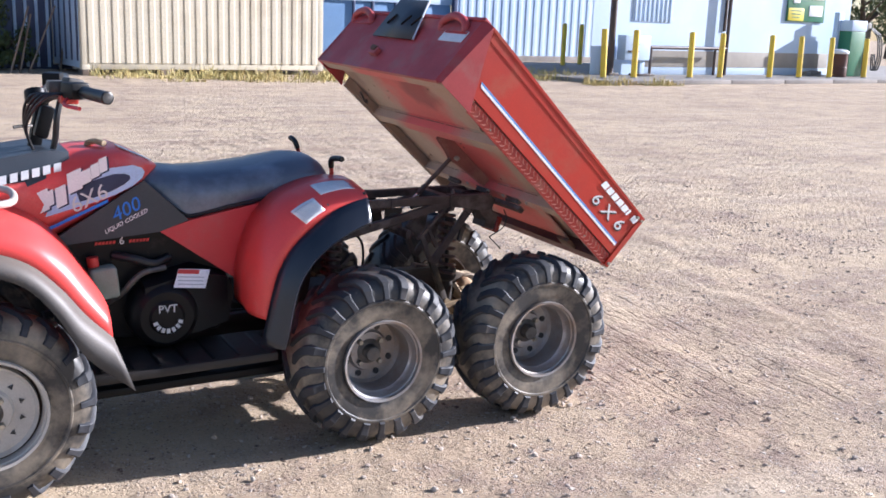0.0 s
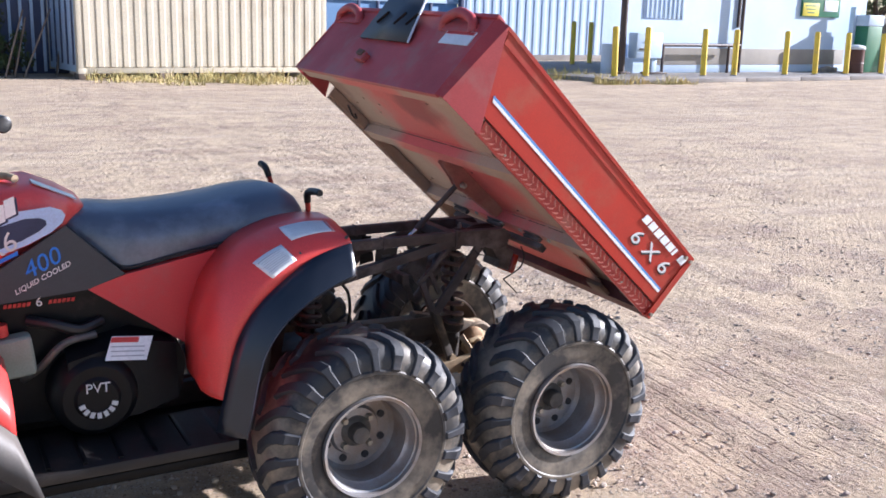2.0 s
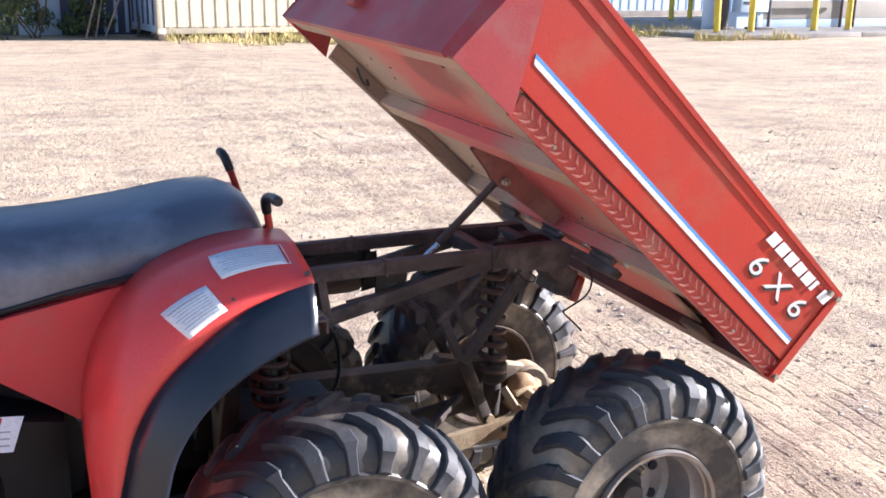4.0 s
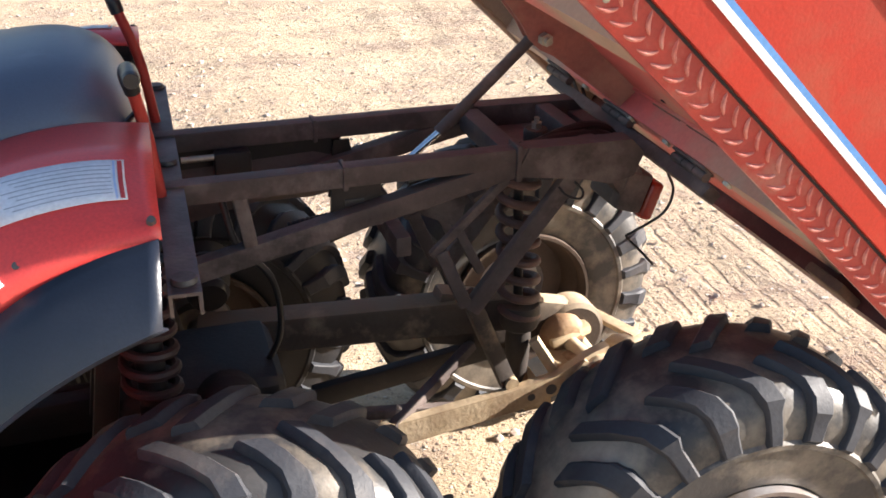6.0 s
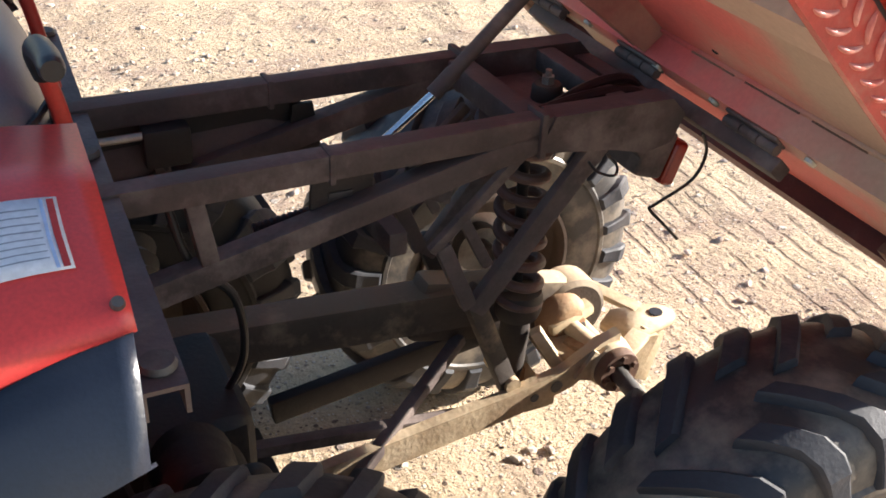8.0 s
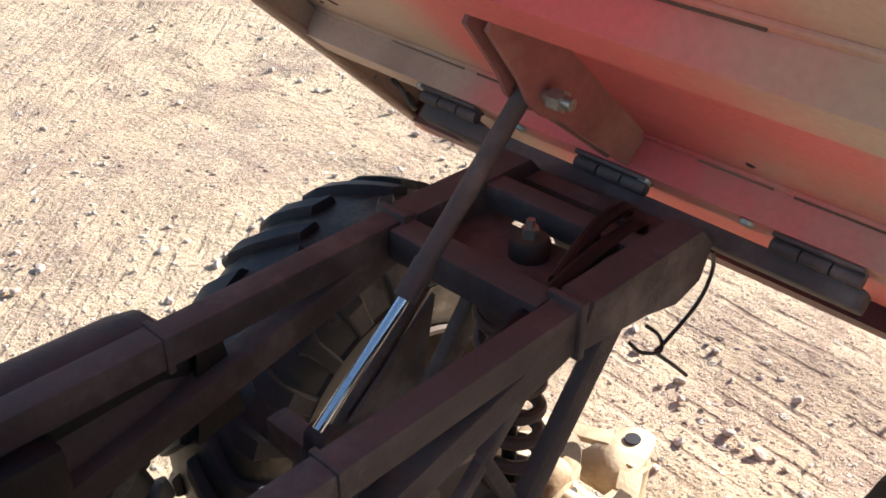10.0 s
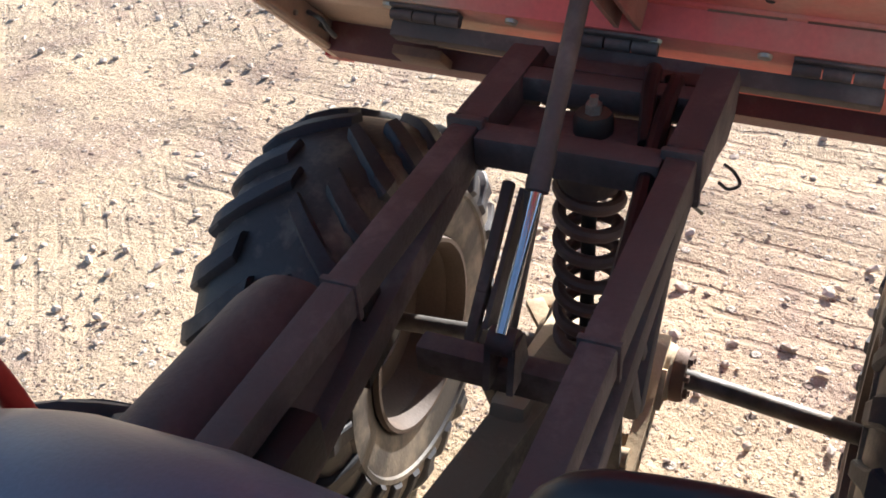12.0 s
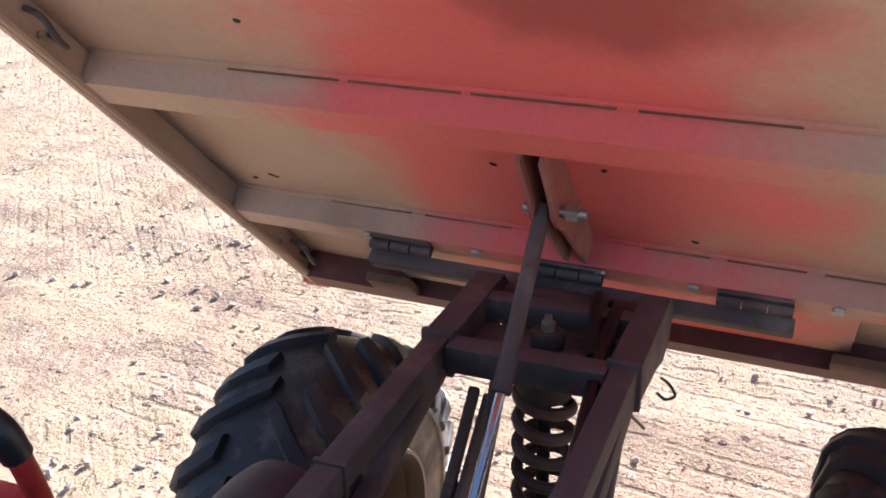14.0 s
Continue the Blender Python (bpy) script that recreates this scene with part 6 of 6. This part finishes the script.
ribbed_wall(4.7, 16.0, 13.0, 5.0, 0.42, 0.022, white_sheet, shed)
part("base_course", sblock((10.3, 12.9, 0.10), (11.4, 0.3, 0.25), 0.02), concrete, shed)
part("corner_post", sblock((4.62, 12.95, 2.5), (0.16, 0.2, 5.0), 0.02), blue_dark, shed)
part("door_wall", sblock((0.4, 13.2, 2.5), (8.3, 0.2, 5.0), 0.02), blue_sheet, shed, "blue sheet doors")
part("door_beam", sblock((0.4, 13.06, 2.22), (8.3, 0.1, 0.26), 0.01), white_sheet, shed)
for x in (-2.6, -1.3, 0.2, 1.0, 2.0, 3.3):
    part("door_post", sblock((x, 13.06, 1.05), (0.09, 0.1, 2.1), 0.01), blue_dark, shed)
part("warehouse_roof", sblock((6.0, 16.0, 5.1), (20.6, 6.4, 0.2), 0.02), white_sheet, shed)

# -- shipping container --
BOX = Matrix.Translation((2.17, 20.12, 0.0)) @ Matrix.Rotation(math.atan2(0.8, 6.0), 4, "Z")


def cbox(bm):
    bm.transform(BOX)
    return bm


con = thing("shipping_container", "cream ribbed steel shipping container on timber blocks", "container")
pts, x = [], 0.16
while x < 5.86:
    pts += [(x, 0.0), (x + 0.108, 0.0), (x + 0.136, 0.014), (x + 0.252, 0.014)]
    x += 0.2795
bm = bmesh.new()
lo, hi = ([bm.verts.new((px, py - 0.012, z)) for px, py in pts] for z in (0.27, 2.6))
for k in range(len(pts) - 1):
    bm.faces.new((lo[k], lo[k + 1], hi[k + 1], hi[k]))
part("side_sheet", cbox(bm), cream_paint, con, solid=0.004, smooth=False)
for x0 in (0.08, 5.98):
    for y0 in (0.08, 2.36):
        part("corner_post", cbox(block((x0, y0, 1.4), (0.16, 0.16, 2.5), 0.015)), cream_paint, con)
        for z0 in (0.17, 2.65):
            part("corner_casting", cbox(block((x0, y0, z0), (0.18, 0.17, 0.12), 0.015)), cream_paint, con)
part("bottom_rail", cbox(block((3.03, 0.06, 0.20), (5.8, 0.10, 0.15), 0.01)), cream_paint, con)
part("top_rail", cbox(block((3.03, 0.06, 2.65), (5.8, 0.10, 0.10), 0.01)), cream_paint, con)
part("far_side", cbox(block((3.03, 2.40, 1.4), (5.8, 0.05, 2.5), 0.01)), cream_paint, con)
part("container_roof", cbox(block((3.03, 1.22, 2.68), (6.0, 2.4, 0.03), 0.005)), cream_paint, con)
for x0, m in ((0.03, white_sheet), (6.03, cream_paint)):
    part("end_wall", cbox(block((x0, 1.22, 1.4), (0.04, 2.2, 2.5), 0.005)), m, con)
for i in range(5):
    part("door_bar", cbox(rod((-0.02, 0.25 + 0.45 * i, 0.3), (-0.02, 0.25 + 0.45 * i, 2.5), 0.02, 10)), blue_dark, con)
for x0 in (1.95, 4.3, 0.15, 5.8):
    part("timber_block", cbox(block((x0, 0.12, 0.06), (0.32, 0.35, 0.13), 0.01)), grey_wood, con)
for z0, w0 in ((1.86, 0.30), (1.72, 0.10)):
    for i in range(3):
        part("stencil_bar", cbox(block((5.10 + i * 0.13, 0.028, z0), (0.07, 0.006, 0.08), 0.0)), label_ink, con)
part("data_plate", cbox(block((5.62, 0.028, 1.66), (0.10, 0.01, 0.17), 0.002)), material("rust_plate", (0.42, 0.24, 0.07), None, 0.6), con)
part("data_plate", cbox(block((5.40, 0.028, 1.68), (0.10, 0.01, 0.15), 0.002)), label_ink, con)

# -- dark shed, lumber and scrub beyond the container --
lean = thing("plank_shed", "dark blue shed wall with pale battens", "shed")
part("shed_wall", block((0.2, 22.5, 1.8), (4.2, 0.15, 3.6), 0.01), blue_dark, lean)
part("shed_end", block((-0.1, 22.40, 1.7), (0.9, 0.06, 3.4), 0.01), white_sheet, lean)
for i in range(5):
    part("batten", block((1.05 + 0.24 * i, 22.39, 1.75), (0.07, 0.05, 3.4), 0.005), white_sheet, lean)
part("shed_roof", block((0.2, 24.0, 3.7), (4.6, 3.4, 0.1), 0.01), blue_dark, lean)
for i, (x, y, l, a) in enumerate(((0.75, 20.7, 1.5, 18), (0.95, 20.8, 1.3, 14), (1.15, 20.9, 1.6, 24), (1.9, 21.6, 1.6, 10))):
    pl = tagged(part("leaning_plank", beam((x, y, 0.0), (x + l * math.sin(radians(a)), y + 0.35, l * math.cos(radians(a))), 0.16, 0.035, 0.004, up=(1, 0, 0)), grey_wood), "weathered plank leaning by the shed", "plank", "planks by the shed")


def leaves(centres, count, size, seed):
    rnd = random.Random(seed)
    bm = bmesh.new()
    for _ in range(count):
        c, r = rnd.choice(centres)
        d = Vector((rnd.gauss(0, 1), rnd.gauss(0, 1), rnd.gauss(0, 0.8))).normalized() * r * rnd.random() ** 0.4
        p = Vector(c) + d
        if p.z < 0.02:
            continue
        q = Euler((rnd.uniform(0, 6.3), rnd.uniform(0, 6.3), rnd.uniform(0, 6.3))).to_matrix()
        s = size * rnd.uniform(0.6, 1.4)
        vs = [bm.verts.new(p + q @ Vector(v)) for v in ((-s, 0, 0), (0, -s * 0.45, s * 0.1), (s, 0, 0), (0, s * 0.45, s * 0.1))]
        bm.faces.new(vs)
    return bm


def bush(x, y, r, h, seed, n=900, size=0.06):
    rnd = random.Random(seed)
    b = thing("bush", "dusty green scrub bush with ragged outline", "bush", group="scrub")
    cs = [((x + rnd.uniform(-r, r), y + rnd.uniform(-r, r), rnd.uniform(0.15, 1) * h), r * rnd.uniform(0.25, 0.5)) for _ in range(14)]
    part("foliage", leaves(cs, n, size, seed), leaf_green, b, smooth=False)
    for k in range(4):
        part("stem", sweep(rounded([(x + 0.05 * k, y, 0), (x + rnd.uniform(-r, r) * 0.4, y, h * 0.4), (x + rnd.uniform(-r, r) * 0.8, y + 0.1, h * 0.85)]), 0.018, 6), bark, b)


bush(-0.3, 21.3, 0.9, 1.7, 11, 2200)
bush(0.9, 21.7, 0.45, 0.9, 13, 900)
bush(-1.8, 22.0, 1.2, 2.3, 12, 2200)


def tree(x, y, h, r, seed):
    rnd = random.Random(seed)
    t = thing("tree", "leafy green roadside tree", "tree", group="far trees")
    part("trunk", sweep(rounded([(x, y, 0), (x + 0.1, y, h * 0.25), (x - 0.1, y + 0.1, h * 0.5), (x, y, h * 0.85)]), [h * 0.03 * (1 - k / 22) for k in range(19)], 10), bark, t)
    cs = []
    for k in range(7):
        a, z = rnd.uniform(0, 6.3), h * rnd.uniform(0.3, 0.85)
        e = (x + math.cos(a) * r * 0.7, y + math.sin(a) * r * 0.7, z + h * 0.1)
        part("limb", sweep(rounded([(x, y, z - h * 0.12), ((x + e[0]) / 2, (y + e[1]) / 2, z), e]), [h * 0.012, h * 0.011, h * 0.010, h * 0.009, h * 0.008, h * 0.007, h * 0.006, h * 0.006, h * 0.005, h * 0.005, h * 0.004, h * 0.004, h * 0.003], 6), bark, t)
        cs.append((e, r * rnd.uniform(0.3, 0.5)))
    for k in range(10):
        cs.append(((x + rnd.uniform(-r, r) * 0.7, y + rnd.uniform(-r, r) * 0.7, h * rnd.uniform(0.25, 0.95)), r * rnd.uniform(0.25, 0.45)))
    part("crown", leaves(cs, 3200, 0.16, seed), leaf_green, t, smooth=False)


for k, (x, y, h, r) in enumerate(((48, 46, 8, 4.2), (56, 44, 9, 4.6), (64, 48, 8, 4.5), (52, 54, 9, 5), (-6, 46, 9, 4.5), (-14, 40, 8, 4.5), (0, 52, 9, 5))):
    tree(x, y, h, r, 30 + k)
pole = thing("lamp_pole", "pale steel pole beyond the pumps", "pole")
part("pole_shaft", stn(rod((16.6, 4.0, 0.1), (16.5, 4.0, 6.0), 0.06, 12)), rim_paint, pole)
ped = thing("road_bank", "dry yellow grass bank beyond the road", "bank")
part("bank_top", stn(block((26.0, 17.0, 0.35), (16.0, 6.0, 0.9), 0.3)), dry_grass, ped)


def grass(name, spots, count, hmin, hmax, seed, label):
    rnd = random.Random(seed)
    verts, faces = [], []
    for _ in range(count):
        x0, x1, y0, y1 = rnd.choice(spots)
        x, y = rnd.uniform(x0, x1), rnd.uniform(y0, y1)
        if noise.noise((x * 1.4, y * 1.4, 2.0)) < rnd.uniform(-0.4, 0.35):
            continue
        h, a, l = rnd.uniform(hmin, hmax) * (0.35 + 1.1 * max(0.0, noise.noise((x * 2.6, y * 2.6, 7.0)) + 0.35)), rnd.uniform(0, 6.3), rnd.uniform(0.02, 0.12)
        w = 0.012
        k = len(verts)
        c, s = math.cos(a), math.sin(a)
        verts += [(x - w * s, y + w * c, 0), (x + w * s, y - w * c, 0), (x + l * c * 0.4, y + l * s * 0.4, h * 0.6), (x + l * c, y + l * s, h)]
        faces += [(k, k + 1, k + 2), (k, k + 2, k + 3)]
    me = bpy.data.meshes.new(name)
    me.from_pydata(verts, [], faces)
    me.materials.append(dry_grass)
    tagged(new(name, me), label, "grass", kind="stuff")


grass("dry_weeds", [(2.3, 8.4, 18.9, 20.2), (3.5, 8.6, 18.0, 20.4), (8.2, 9.6, 18.8, 21.5)], 6200, 0.05, 0.28, 3, "dry yellow weeds along the container's foot")
grass("kerb_weeds", [(12.8, 15.9, 19.2, 21.2), (13.5, 15.8, 20.0, 22.5), (14.2, 17.4, 17.5, 18.1)], 3600, 0.06, 0.32, 5, "patch of green and yellow weeds beside the kerb")
